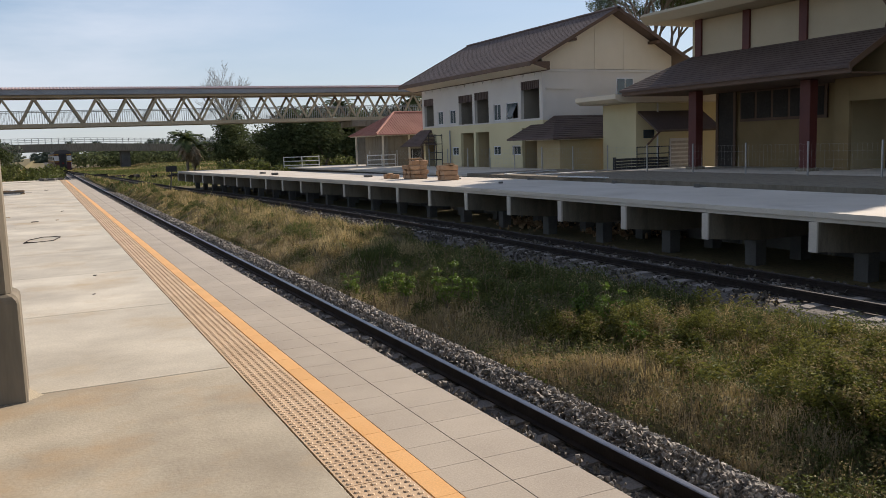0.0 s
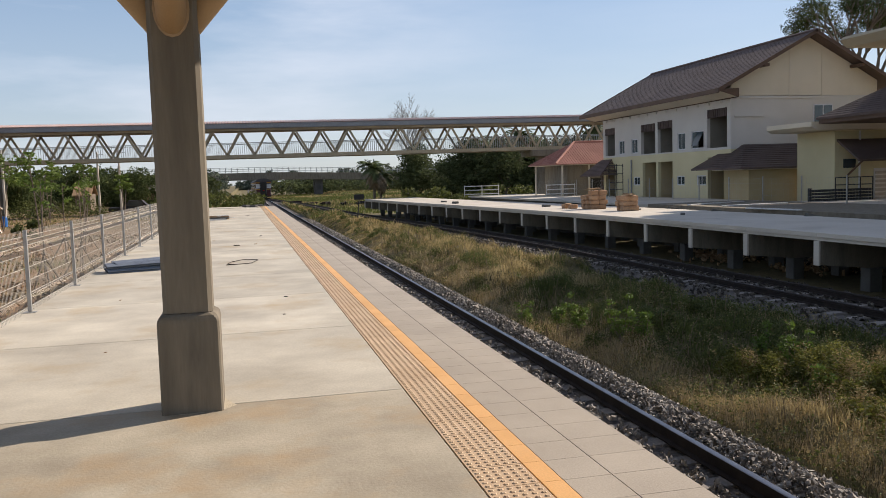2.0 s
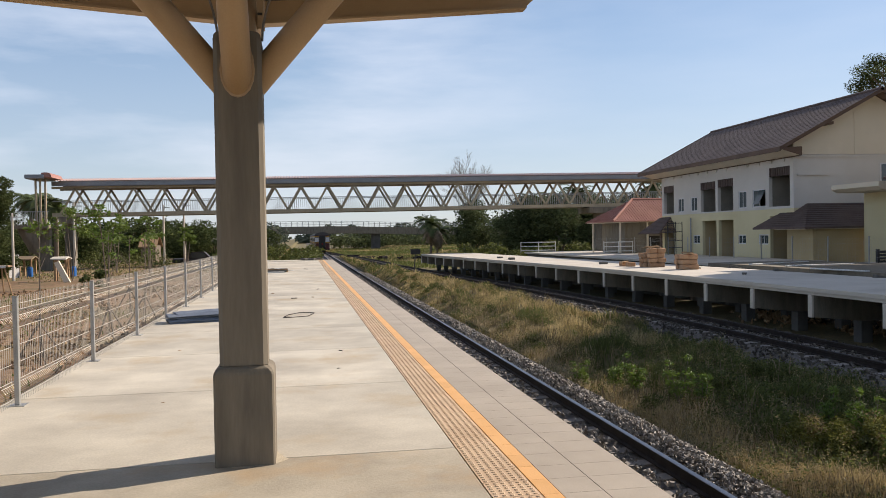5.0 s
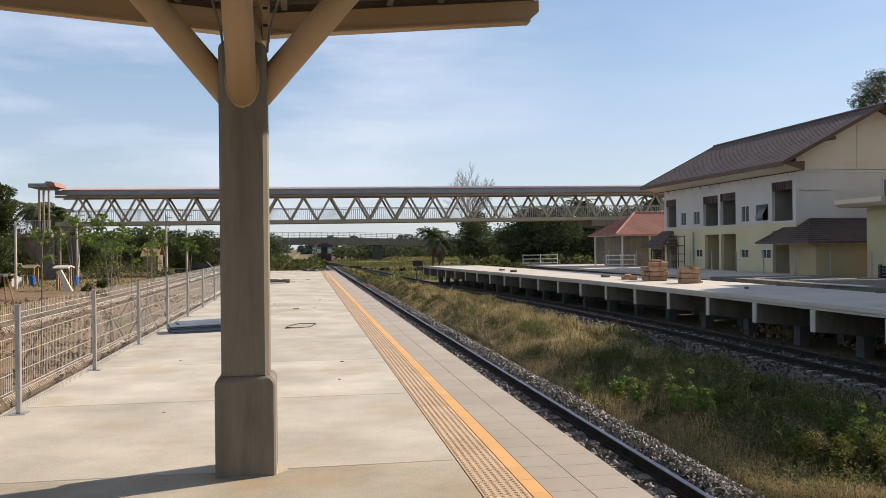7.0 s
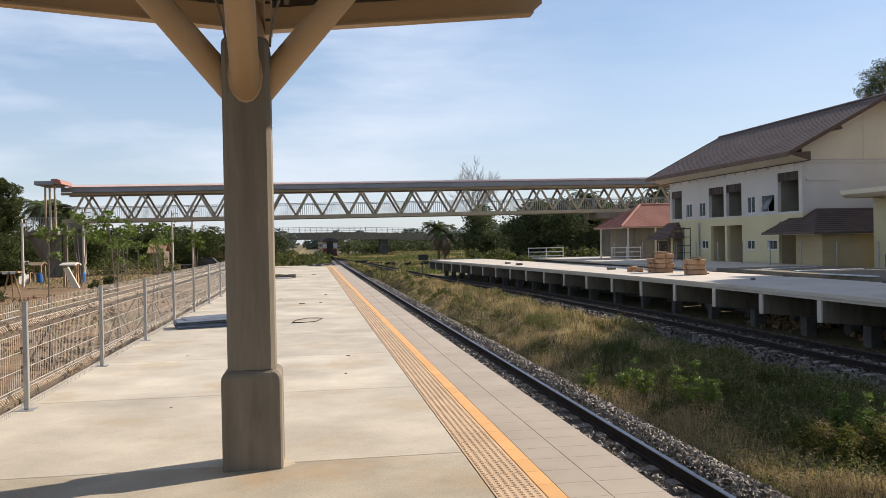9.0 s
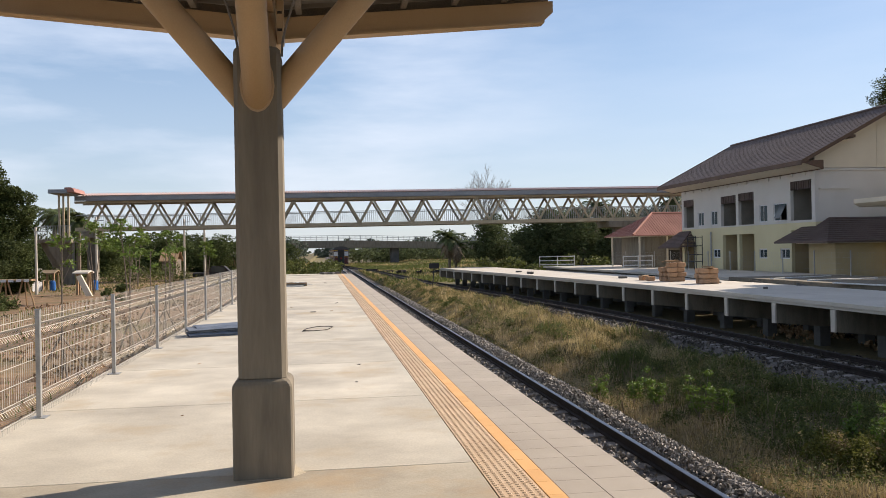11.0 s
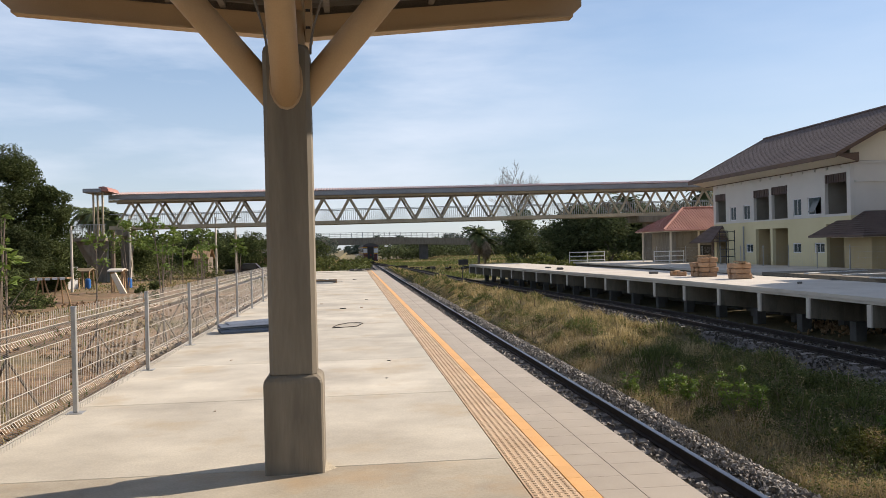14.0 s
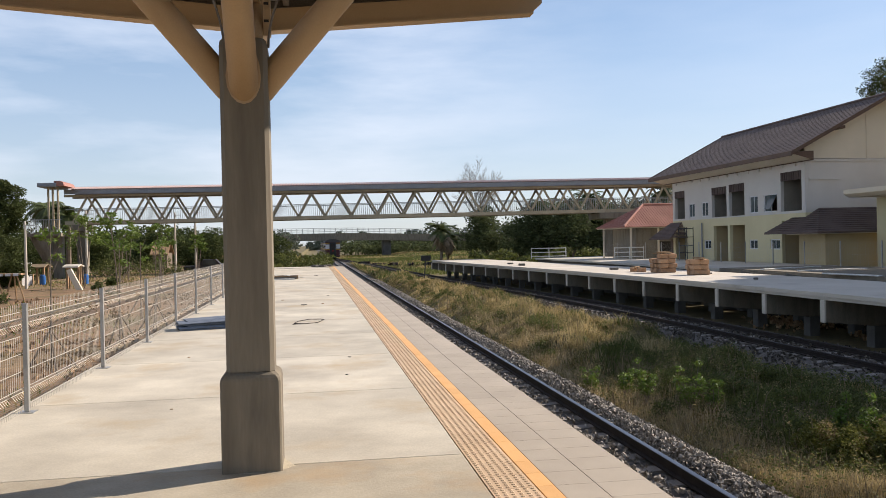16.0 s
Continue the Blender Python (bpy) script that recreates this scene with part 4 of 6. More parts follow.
part("ridge_cap", tube(bmesh.new(), (AX, RY0 - 0.05, AZ + 0.02), (AX, RY1 + 0.05, AZ + 0.02), 0.11, sides=8), M_ROOFDARK, house)


def lean_roof(parent, x0, x1, y0, y1, z_low, z_high, label=""):
    """A small hipped lean-to roof falling towards the tracks; high along x1."""
    bm = bmesh.new()
    n = 12
    for i in range(n):
        t0, t1 = i / n, (i + 1) / n
        a_, b_ = x0 + (x1 - x0) * t0, x0 + (x1 - x0) * t1
        za, zb = z_low + (z_high - z_low) * t0, z_low + (z_high - z_low) * t1
        h0, h1 = 0.7 * (x1 - x0) * t0, 0.7 * (x1 - x0) * t1
        v = [bm.verts.new(p) for p in ((a_, y0 + h0, za + 0.03), (a_, y1 - h0, za + 0.03), (b_, y1 - h1, zb), (b_, y0 + h1, zb),
                                       (a_, y0 + h0, za - 0.06), (a_, y1 - h0, za - 0.06), (b_, y1 - h1, zb - 0.09), (b_, y0 + h1, zb - 0.09))]
        for f in ((0, 1, 2, 3), (4, 7, 6, 5), (0, 4, 5, 1), (1, 5, 6, 2), (3, 2, 6, 7), (0, 3, 7, 4)):
            bm.faces.new([v[k] for k in f])
        w = [bm.verts.new(p) for p in ((a_, y0 + h0, za + 0.03), (b_, y0 + h1, zb), (x1, y0 + h1, zb), (x1, y0 + h0, za + 0.03))]
        bm.faces.new(w)
        w = [bm.verts.new(p) for p in ((a_, y1 - h0, za + 0.03), (b_, y1 - h1, zb), (x1, y1 - h1, zb), (x1, y1 - h0, za + 0.03))]
        bm.faces.new(w)
    return part("lean_to_roof", bm, M_ROOFDARK, parent, label)


# annex round the near corner, and a porch at the far corner
def hip_annex():
    bm = bmesh.new()
    n = 12
    last = None
    for i in range(n):
        rows_ = []
        for t, lift in ((i / n, 0.02), ((i + 1) / n, 0.0)):
            z = 1.72 + 1.33 * t + lift
            x, y = 25.6 + 2.2 * t, 39.3 + 3.1 * t
            rows_.append([bm.verts.new(p) for p in ((x, 44.4 - 0.9 * t, z), (x, y, z), (35.0, y, z), (x, 44.4 - 0.9 * t, z - 0.1), (x, y, z - 0.1), (35.0, y, z - 0.1))])
        r0, r1 = rows_
        for k in (0, 1):
            bm.faces.new((r0[k], r0[k + 1], r1[k + 1], r1[k]))
            bm.faces.new((r0[k + 3], r1[k + 3], r1[k + 4], r0[k + 4]))
            bm.faces.new((r0[k], r0[k + 3], r0[k + 4], r0[k + 1]))
            if last:
                bm.faces.new((last[k], last[k + 1], r0[k + 1], r0[k]))
        last = r1
    return bm


annex = empty("house_annex", label="low yellow annex with dark tiled hip roof", category="annex")
part("roof", hip_annex(), M_ROOFDARK, annex)
part("annex_wall", bm_box(26.5, 40.0, HF, 26.7, 42.4, 1.7), M_TAN, annex)
part("annex_front", bm_box(26.705, 40.0, HF, 34.5, 40.2, 1.7), M_TAN, annex)
part("ceiling_board", bm_box(25.75, 39.45, 1.60, 34.9, 42.4, 1.64), M_CREAMWALL, annex)
porch = empty("porch_roof", label="dark tiled porch roof on a post at the house corner", category="porch")
lean_roof(porch, 25.6, 27.0 - 0.01, 57.2, 61.0, 1.5, 2.7)
part("porch_post", bm_box(25.9, 57.6, HF, 26.05, 57.75, 1.5), M_FASCIA, porch)

# ---- station building ----
st = empty("station_building", label="yellow station building with maroon columns and dark roof", category="station building")
SX, SY0, SY1 = 29.5, 8.0, 33.0
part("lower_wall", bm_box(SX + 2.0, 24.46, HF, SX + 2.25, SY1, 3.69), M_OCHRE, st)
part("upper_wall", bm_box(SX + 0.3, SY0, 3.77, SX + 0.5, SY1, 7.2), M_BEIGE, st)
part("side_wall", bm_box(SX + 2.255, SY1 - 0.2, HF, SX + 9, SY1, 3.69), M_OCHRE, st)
part("upper_side_wall", bm_box(SX + 0.51, SY1 - 0.2, 3.77, SX + 9, SY1, 7.2), M_BEIGE, st)
part("roof_slab", prism(bmesh.new(), [(SX - 1.2, 7.25), (SX + 10, 7.25), (SX + 10, 7.75), (SX - 1.4, 7.75), (SX - 1.55, 7.6)], SY0, SY1 + 1.8), M_BEIGE, st)
VY0 = 21.8     # near end of the verandah roof
part("verandah_fascia", bm_box(27.2, VY0, 3.72, 27.26, 35.3, 3.98), M_FASCIA, st)
bm = bmesh.new()
last = None
for i in range(14):
    rows_ = []
    for t, lift in ((i / 14, 0.012), ((i + 1) / 14, 0.0)):
        x, y, z = 27.1 + 2.65 * t, 35.4 - 2.4 * t, 4.0 + 1.5 * t + lift
        rows_.append([bm.verts.new(p) for p in ((x, VY0, z), (x, y, z), (37.0, y, z), (x, VY0, z - 0.12), (x, y, z - 0.12), (37.0, y, z - 0.12))])
    r0, r1 = rows_
    for k in (0, 1):
        bm.faces.new((r0[k], r0[k + 1], r1[k + 1], r1[k]))
        bm.faces.new((r0[k + 3], r1[k + 3], r1[k + 4], r0[k + 4]))
        bm.faces.new((r0[k], r0[k + 3], r0[k + 4], r0[k + 1]))
        if last:
            bm.faces.new((last[k], last[k + 1], r0[k + 1], r0[k]))
    last = r1
part("verandah_roof", bm, M_ROOFDARK, st)
part("verandah_ceiling", bm_box(27.27, 24.46, 3.70, SX + 2.3, 35.2, 3.76), M_FASCIA, st)
part("verandah_ceiling", bm_box(27.27, VY0, 3.70, SX + 0.08, 24.455, 3.76), M_FASCIA, st)
part("rake_board", prism(bmesh.new(), [(27.05, 3.82), (29.72, 5.30), (29.72, 5.56), (27.05, 4.08)], VY0 - 0.05, VY0 - 0.004), M_FASCIA, st)
for y in (24.72, 31.25):
    c = part("column", bm_box(28.2, y - 0.26, 0.0, 28.65, y + 0.26, 3.695, bevel=0.02), M_MAROON, st)
    part("column_foot", bm_box(28.12, y - 0.33, -0.02, 28.73, y + 0.33, 0.12), M_CONC, c)
for y in (10.4, 13.6, 16.8, 26.2, 29.4, 32.5):
    part("pilaster", bm_box(SX + 0.18, y - 0.2, 5.3, SX + 0.295, y + 0.2, 7.24), M_MAROON, st)
f = part("window_band", bm_box(SX + 1.9, 26.3, 2.2, SX + 1.99, 31.4, 3.69), M_FASCIA, st, "dark wooden window band")
for k in range(5):
    part("pane", bm_box(SX + 1.88, 26.45 + 1.0 * k, 2.34, SX + 1.895, 27.3 + 1.0 * k, 3.6), M_DARK, f)
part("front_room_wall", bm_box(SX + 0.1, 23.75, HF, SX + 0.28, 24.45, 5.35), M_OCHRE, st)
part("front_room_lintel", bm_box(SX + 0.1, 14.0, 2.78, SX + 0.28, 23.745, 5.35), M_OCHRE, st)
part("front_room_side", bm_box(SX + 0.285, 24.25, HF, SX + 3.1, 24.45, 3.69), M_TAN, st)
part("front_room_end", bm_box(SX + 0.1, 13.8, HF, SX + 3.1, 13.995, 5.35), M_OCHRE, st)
# room lining painted near-black so that the doorway looks shaded
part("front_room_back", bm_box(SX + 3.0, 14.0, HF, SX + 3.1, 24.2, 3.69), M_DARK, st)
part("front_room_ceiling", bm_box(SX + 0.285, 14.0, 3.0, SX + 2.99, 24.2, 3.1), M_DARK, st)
# flat near-black sheet in place of the shaded door recess
part("dark_doorway", bm_box(SX + 1.9, 31.75, -0.005, SX + 1.99, 32.95, 3.69), M_DARK, st)
for y in (31.7, 32.9):
    part("door_post", bm_box(SX + 1.84, y - 0.08, -0.005, SX + 1.895, y + 0.08, 3.69), M_FASCIA, st)
for s_ in (-1, 1):
    part("roof_brace", tube(bmesh.new(), (28.3, 21.4 - 0.6 * s_, 7.2), (28.9, 21.4 + 0.3 * s_, 5.4), 0.06, sides=6), M_FASCIA, st)
part("floor", bm_box(25.95, SY0, -0.2, SX + 1.99, 36, -0.01), M_CONC_PALE, st)

# ---- shelter with red roof beyond the house ----
shel = empty("red_roof_shelter", label="small building with red ribbed hip roof on posts", category="shelter")
SXa, SXb, SYa, SYb = 24.0, 36.0, 62.0, 68.6
SZ0, SZ1, SHX = 2.5, 4.3, 2.9
SYM = (SYa + SYb) / 2


def roof_face(name, a_, b_, c_, d_, ribs):
    """A sheet a-b along the eave, d-c above it, with ribs running up the slope, each cut at the hips."""
    a_, b_, c_, d_ = (Vector(v) for v in (a_, b_, c_, d_))
    bm = bmesh.new()
    up = Vector((0, 0, 0.05))
    top, low = [bm.verts.new(v) for v in (a_, b_, c_, d_)], [bm.verts.new(v - up) for v in (a_, b_, c_, d_)]
    bm.faces.new(top)
    bm.faces.new(low[::-1])
    for k in range(4):
        bm.faces.new((top[k], low[k], low[(k + 1) % 4], top[(k + 1) % 4]))
    e_ = (b_ - a_).normalized()
    ln = (b_ - a_).length
    fa, fb = (d_ - a_).dot(e_), ln - (c_ - a_).dot(e_)
    rise = (d_ - a_) - e_ * fa
    for k in range(1, ribs):
        u = ln * k / ribs
        f = min(1.0, u / fa if fa > 0.01 else 1.0, (ln - u) / fb if fb > 0.01 else 1.0)
        p = a_ + e_ * u + Vector((0, 0, 0.01))
        part("roof_rib", tube(bmesh.new(), p, p + rise * f, 0.032, sides=4), M_REDROOF, shel)
    return part(name, bm, M_REDROOF, shel)


ra, rb = (SXa + SHX, SYM, SZ1), (SXb - SHX, SYM, SZ1)
ca, cb, cc, cd = (SXa, SYa, SZ0), (SXb, SYa, SZ0), (SXb, SYb, SZ0), (SXa, SYb, SZ0)
roof_face("roof", ca, cb, rb, ra, 54)
roof_face("roof_hip", cd, ca, ra, (ra[0], ra[1] + 0.001, ra[2]), 28)
roof_face("roof_back", cc, cd, ra, rb, 30)
part("hip_cap", tube(bmesh.new(), Vector(ca) + Vector((0, 0, 0.05)), Vector(ra) + Vector((0, 0, 0.05)), 0.09, sides=6), M_REDROOF, shel)
part("ridge_cap", tube(bmesh.new(), Vector(ra) + Vector((0, 0, 0.05)), Vector(rb) + Vector((0, 0, 0.05)), 0.09, sides=6), M_REDROOF, shel)
part("front_wall", bm_box(25.3, SYa + 0.9, HF, 35.5, SYa + 1.1, 2.4), M_CONC, shel)
part("side_wall", bm_box(25.3, SYa + 1.105, HF, 25.5, SYb - 0.6, 2.4), M_CONC, shel)
# flat near-black sheet in place of the shaded opening
part("doorway", bm_box(27.3, SYa + 0.86, HF, 28.4, SYa + 0.895, 1.3), M_DARK, shel)
part("ceiling_board", bm_box(SXa + 0.1, SYa + 0.1, 2.40, SXb - 0.1, SYb - 0.1, 2.445), M_CREAMWALL, shel)
for x in (24.69, 26.97, 30.0):
    part("post", bm_box(x - 0.06, SYa + 0.35, HF, x + 0.06, SYa + 0.47, 2.395), M_CREAMWALL, shel)
part("post", bm_box(SXa + 0.44, SYb - 0.6, HF, SXa + 0.56, SYb - 0.48, 2.395), M_CREAMWALL, shel)

# ---- plants ----
def leaves(name, clumps, count, size, material, parent=None, seed=0, label="", flat=0.5):
    """Small two-triangle leaves filling ellipsoid clumps (x, y, z, rx, ry, rz), denser at the skin."""
    r = np.random.RandomState(seed)
    cl_ = np.array(clumps, float)
    vol = cl_[:, 3] * cl_[:, 4] + cl_[:, 3] * cl_[:, 5] + cl_[:, 4] * cl_[:, 5]
    pick = r.choice(len(cl_), count, p=vol / vol.sum())
    d = r.normal(size=(count, 3))
    d /= np.linalg.norm(d, axis=1)[:, None]
    rad = r.uniform(0.35, 1.08, count) ** 0.6
    pos = cl_[pick, :3] + d * cl_[pick, 3:] * rad[:, None]
    u = r.normal(size=(count, 3))
    u[:, 2] *= flat
    u /= np.linalg.norm(u, axis=1)[:, None]
    w = np.cross(u, d + 0.8 * r.normal(size=(count, 3)))
    w /= np.linalg.norm(w, axis=1)[:, None] + 1e-6
    s = size * r.uniform(0.6, 1.4, count)[:, None]
    bend_ = np.cross(u, w) * s * 0.25
    v = np.stack([pos - u * s, pos + w * s * 0.45 + bend_, pos + u * s, pos - w * s * 0.45 + bend_], 1).reshape(-1, 3)
    f = np.arange(count * 4).reshape(-1, 4)
    return raw(name, v.tolist(), f.tolist(), material, parent, label)


def branchy(bm, p, d, length, r, depth, rnd_, up=0.15, split=(2, 3), ends=None, shrink=0.72):
    q = p + d * length
    tube(bm, p, q, r, r * 0.68, sides=7 if depth > 2 else 5 if depth > 1 else 4, caps=False)
    if depth == 0:
        if ends is not None:
            ends.append(q)
        return
    for _ in range(rnd_.randint(*split)):
        nd = (d + Vector((rnd_.uniform(-1, 1), rnd_.uniform(-1, 1), rnd_.uniform(-0.5, 0.8))) * 0.75 + Vector((0, 0, up))).normalized()
        branchy(bm, q, nd, length * rnd_.uniform(shrink - 0.12, shrink + 0.1), r * 0.66, depth - 1, rnd_, up, split, ends, shrink)


def tree(at, h, width, seed, count=2500, size=0.22, material=None, label="dark green leafy tree", base=0.3, group=""):
    rnd_ = random.Random(seed)
    t = empty("tree", at, label, "tree", group)
    bm = bmesh.new()
    ends = []
    branchy(bm, Vector((0, 0, -0.1)), Vector((0, 0, 1)), h * base, h * 0.025, 3, rnd_, 0.25, (3, 4), ends)
    part("trunk", bm, M_BARK, t)
    clumps = []
    for i in range(max(10, int(width * 7))):
        a_ = rnd_.uniform(0, 6.28)
        k = rnd_.random()
        z = h * (base + 0.05 + (0.92 - base) * k)
        rr = width / 2 * math.sqrt(rnd_.random()) * (1.0 - 0.55 * abs(2 * k - 0.75))
        s = width * rnd_.uniform(0.11, 0.22)
        clumps.append((rr * math.cos(a_), rr * math.sin(a_), z, s, s, s * rnd_.uniform(0.6, 0.9)))
    for q in ends:
        if rnd_.random() < 0.5 and q.z < h:
            s = width * rnd_.uniform(0.08, 0.14)
            clumps.append((q.x, q.y, q.z, s, s, s * 0.7))
    leaves("crown", clumps, count, size, material or M_TREE, t, seed)
    return t


def grass(name, spots, material, label, seed, width=0.0045):
    """Blades in one mesh: spots are (x, y, z, height)."""
    r = np.random.RandomState(seed)
    s = np.array(spots)
    n = len(s)
    ang = r.uniform(0, 6.28, n)
    lean = r.uniform(0.1, 0.6, n) * s[:, 3]
    la = r.uniform(0, 6.28, n)
    w = width * r.uniform(0.6, 1.5, n) * (1 + s[:, 1] * 0.05)
    side = np.stack([np.cos(ang), np.sin(ang), 0 * ang], 1) * w[:, None]
    tip = np.stack([np.cos(la) * lean, np.sin(la) * lean, s[:, 3]], 1)
    mid = tip * np.array([0.35, 0.35, 0.6])
    p = s[:, :3]
    v = np.stack([p - side, p + side, p + mid + side * 0.7, p + mid - side * 0.7, p + tip], 1).reshape(-1, 3)
    b = np.arange(n) * 5
    faces = np.stack([b, b + 1, b + 2, b + 3], 1).tolist() + np.stack([b + 3, b + 2, b + 4], 1).tolist()
    ob = raw(name, v.tolist(), faces, material)
    return tagged(ob, label, "grass", kind="stuff")


rnd = random.Random(11)
dry, green, weed, straw, litter = [], [], [], [], []
for i in range(200000):
    y = 3.6 + 110 * rnd.random() ** 1.9
    w = 4.75 + 0.55 * smooth01(24, 34, y) + bend(y) * 0.9
    x = 5.15 + w * rnd.random()
    mound = max(0.0, noise.noise((x * 1.5, y * 0.9, 4)) + 0.35)
    g = noise.noise((x * 0.45, y * 0.22, 2.2)) + 0.5 * smooth01(21.5, 16, y) * smooth01(5.7, 6.6, x) - 0.35 * smooth01(6.4, 5.6, x) + 0.33 * rnd.uniform(-1, 1) + 0.06 - 0.2 * smooth01(17, 22, y) + 0.3 * (mound - 0.35)
    edge = min(1.0, (x - 5.0) / 1.7, (5.35 + w - x) / 0.8)
    h = rnd.uniform(0.04, 0.17) * (1 + 0.3 * smooth01(13, 20, y)) * (0.25 + 0.75 * max(0, edge)) * (0.45 + 1.5 * mound)
    if rnd.random() < 0.03 and edge > 0.6:
        h *= 1.5
    tuft = noise.noise((x * 2.3, y * 1.6, 12.5))
    (green if g > 0.3 or tuft < -0.42 else straw if tuft > 0.12 and g < 0.2 else dry).append((x, y, hill(x, y) - 0.02, h * (1.35 if tuft > 0.2 else 1)))
    if (g > 0.22 and i % 15 == 0) or i % 110 == 0:
        q = rnd.uniform(0.07, 0.22)
        weed.append((x, y, hill(x, y) + q * 0.6, q, q, q * rnd.uniform(0.6, 1.1)))
    if g < 0.25 and i % 14 == 0:
        q = rnd.uniform(0.05, 0.15)
        litter.append((x, y, hill(x, y) + q * 0.55, q, q, q * rnd.uniform(0.6, 1.2)))
tagged(leaves("dry_weeds", litter, 110000, 0.013, M_DRYLEAF, None, 10), "small brown dry weeds on the sunny bank", "weeds", kind="stuff")
grass("dry_grass", dry, M_DRY, "dry straw-coloured grass on the bank between tracks", 1)
grass("straw_grass", straw, M_STRAW, "pale straw tufts on the bank between tracks", 3)
grass("green_grass", green, M_GREEN, "green grass and weeds on the bank between tracks", 2)
tagged(leaves("weeds", weed, 150000, 0.021, M_WEED, None, 9), "low leafy green weeds on the shaded bank", "weeds", kind="stuff")

for k, (x, y, h) in enumerate(((5.76, 13.94, 0.62), (5.90, 12.46, 0.68), (6.10, 12.10, 0.52), (7.15, 9.64, 0.62), (7.25, 10.62, 0.48), (5.45, 15.98, 0.40), (5.70, 14.84, 0.45), (6.75, 8.6, 0.38))):
    s = empty("shrub", (x, y, hill(x, y)), "leafy bright green weed shrub among the grass", "shrub", "weed shrubs on the bank")
    r2 = random.Random(k)
    bm = bmesh.new()
    cl_ = []
    for j in range(6):
        q = Vector((r2.uniform(-0.19, 0.19), r2.uniform(-0.19, 0.19), h * r2.uniform(0.45, 1.25)))
        tube(bm, (0, 0, 0), q, 0.008, 0.004, sides=4, caps=False)
        for f in (0.5, 0.75, 1.0):
            cl_.append((q.x * f, q.y * f, q.z * f, 0.075, 0.075, 0.06))
    part("stem", bm, M_BARK, s)
    leaves("leaf_mass", cl_, 420, 0.034, M_LEAF, s, k)

# tall dry stalks with seed heads
rnd = random.Random(41)
stalk, head = [], []
for i in range(1900):
    y = 4 + 34 * rnd.random() ** 1.5
    x = 5.3 + (3.9 + bend(y)) * rnd.random()
    h = rnd.uniform(0.16, 0.45)
    stalk.append((x, y, hill(x, y) - 0.02, h))
    head.append((x + rnd.uniform(-.08, .08), y + rnd.uniform(-.08, .08), hill(x, y) + h * 0.85, 0.05, 0.05, 0.07))
grass("dry_stalks", stalk, M_DEADFROND, "tall dry weed stalks on the bank", 12, 0.004)
tagged(leaves("seed_heads", head, 15000, 0.014, M_DRY, None, 13), "pale seed heads of dry weeds on the bank", "weeds", kind="stuff")

# waist-high weed clumps in the sun, and green tufts along the mounds
rnd = random.Random(47)
bushes, tufts, brown = [], [], []
for i in range(300):
    x, y = rnd.uniform(6.2, 9.3), 4.6 + 5.6 * rnd.random()
    if noise.noise((x * 0.8, y * 0.8, 21.0)) < -0.12:
        continue
    h = rnd.uniform(0.12, 0.40)
    for k in range(4):
        q = rnd.uniform(0.07, 0.16)
        (brown if rnd.random() < 0.28 else bushes).append((x + rnd.uniform(-.16, .16), y + rnd.uniform(-.16, .16), hill(x, y) + h * (0.25 + 0.22 * k), q, q, q * 1.1))
for i in range(420):
    y = 12 + 46 * rnd.random() ** 1.3
    x = 5.7 + (4.2 + bend(y)) * rnd.random()
    q = rnd.uniform(0.08, 0.24)
    (brown if rnd.random() < 0.4 else tufts).append((x, y, hill(x, y) + q * 0.5, q, q, q * 0.8))
tagged(leaves("weed_clumps", bushes, 80000, 0.022, M_WEEDSUN, None, 17), "tall yellow-green weed clumps on the near bank", "weeds", kind="stuff")
tagged(leaves("green_tufts", tufts, 60000, 0.024, M_WEED, None, 18), "green leafy tufts on the grassy bank", "weeds", kind="stuff")
tagged(leaves("brown_tufts", brown, 60000, 0.018, M_DRYLEAF, None, 19), "brown dry tufts on the grassy bank", "weeds", kind="stuff")

# dry twiggy scrub in the sun beside the ballast
rnd = random.Random(43)
twig, husk = [], []
for i in range(15000):
    y = 5 + 27 * rnd.random() ** 1.5
    x = 5.32 + 1.0 * rnd.random() ** 1.4
    m_ = max(0.0, noise.noise((x * 1.3, y * 1.1, 15.0)) + 0.45)
    h = rnd.uniform(0.05, 0.24) * (0.4 + m_)
    twig.append((x, y, hill(x, y) - 0.02, h))
    if i % 3 == 0:
        husk.append((x + rnd.uniform(-.1, .1), y + rnd.uniform(-.1, .1), hill(x, y) + h * rnd.uniform(0.4, 0.9), 0.06, 0.06, 0.05))
grass("dry_twigs", twig, M_TWIG, "thin dry twigs of dead weeds along the ballast", 15, 0.0028)
tagged(leaves("dry_husks", husk, 36000, 0.009, M_STRAW, None, 16), "tiny pale husks on dead weeds along the ballast", "weeds", kind="stuff")

# trees right of the line, behind the footbridge
rnd = random.Random(21)
for i in range(16):
    x = 23.2 + 1.4 * i + rnd.uniform(-0.4, 0.4)
    y = 108 + rnd.uniform(-8, 12)
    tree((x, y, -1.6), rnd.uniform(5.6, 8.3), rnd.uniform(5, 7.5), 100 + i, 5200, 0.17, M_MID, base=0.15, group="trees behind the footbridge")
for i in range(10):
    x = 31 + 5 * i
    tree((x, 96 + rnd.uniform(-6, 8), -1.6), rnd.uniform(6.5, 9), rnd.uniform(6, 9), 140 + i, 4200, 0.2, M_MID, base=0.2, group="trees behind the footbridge")


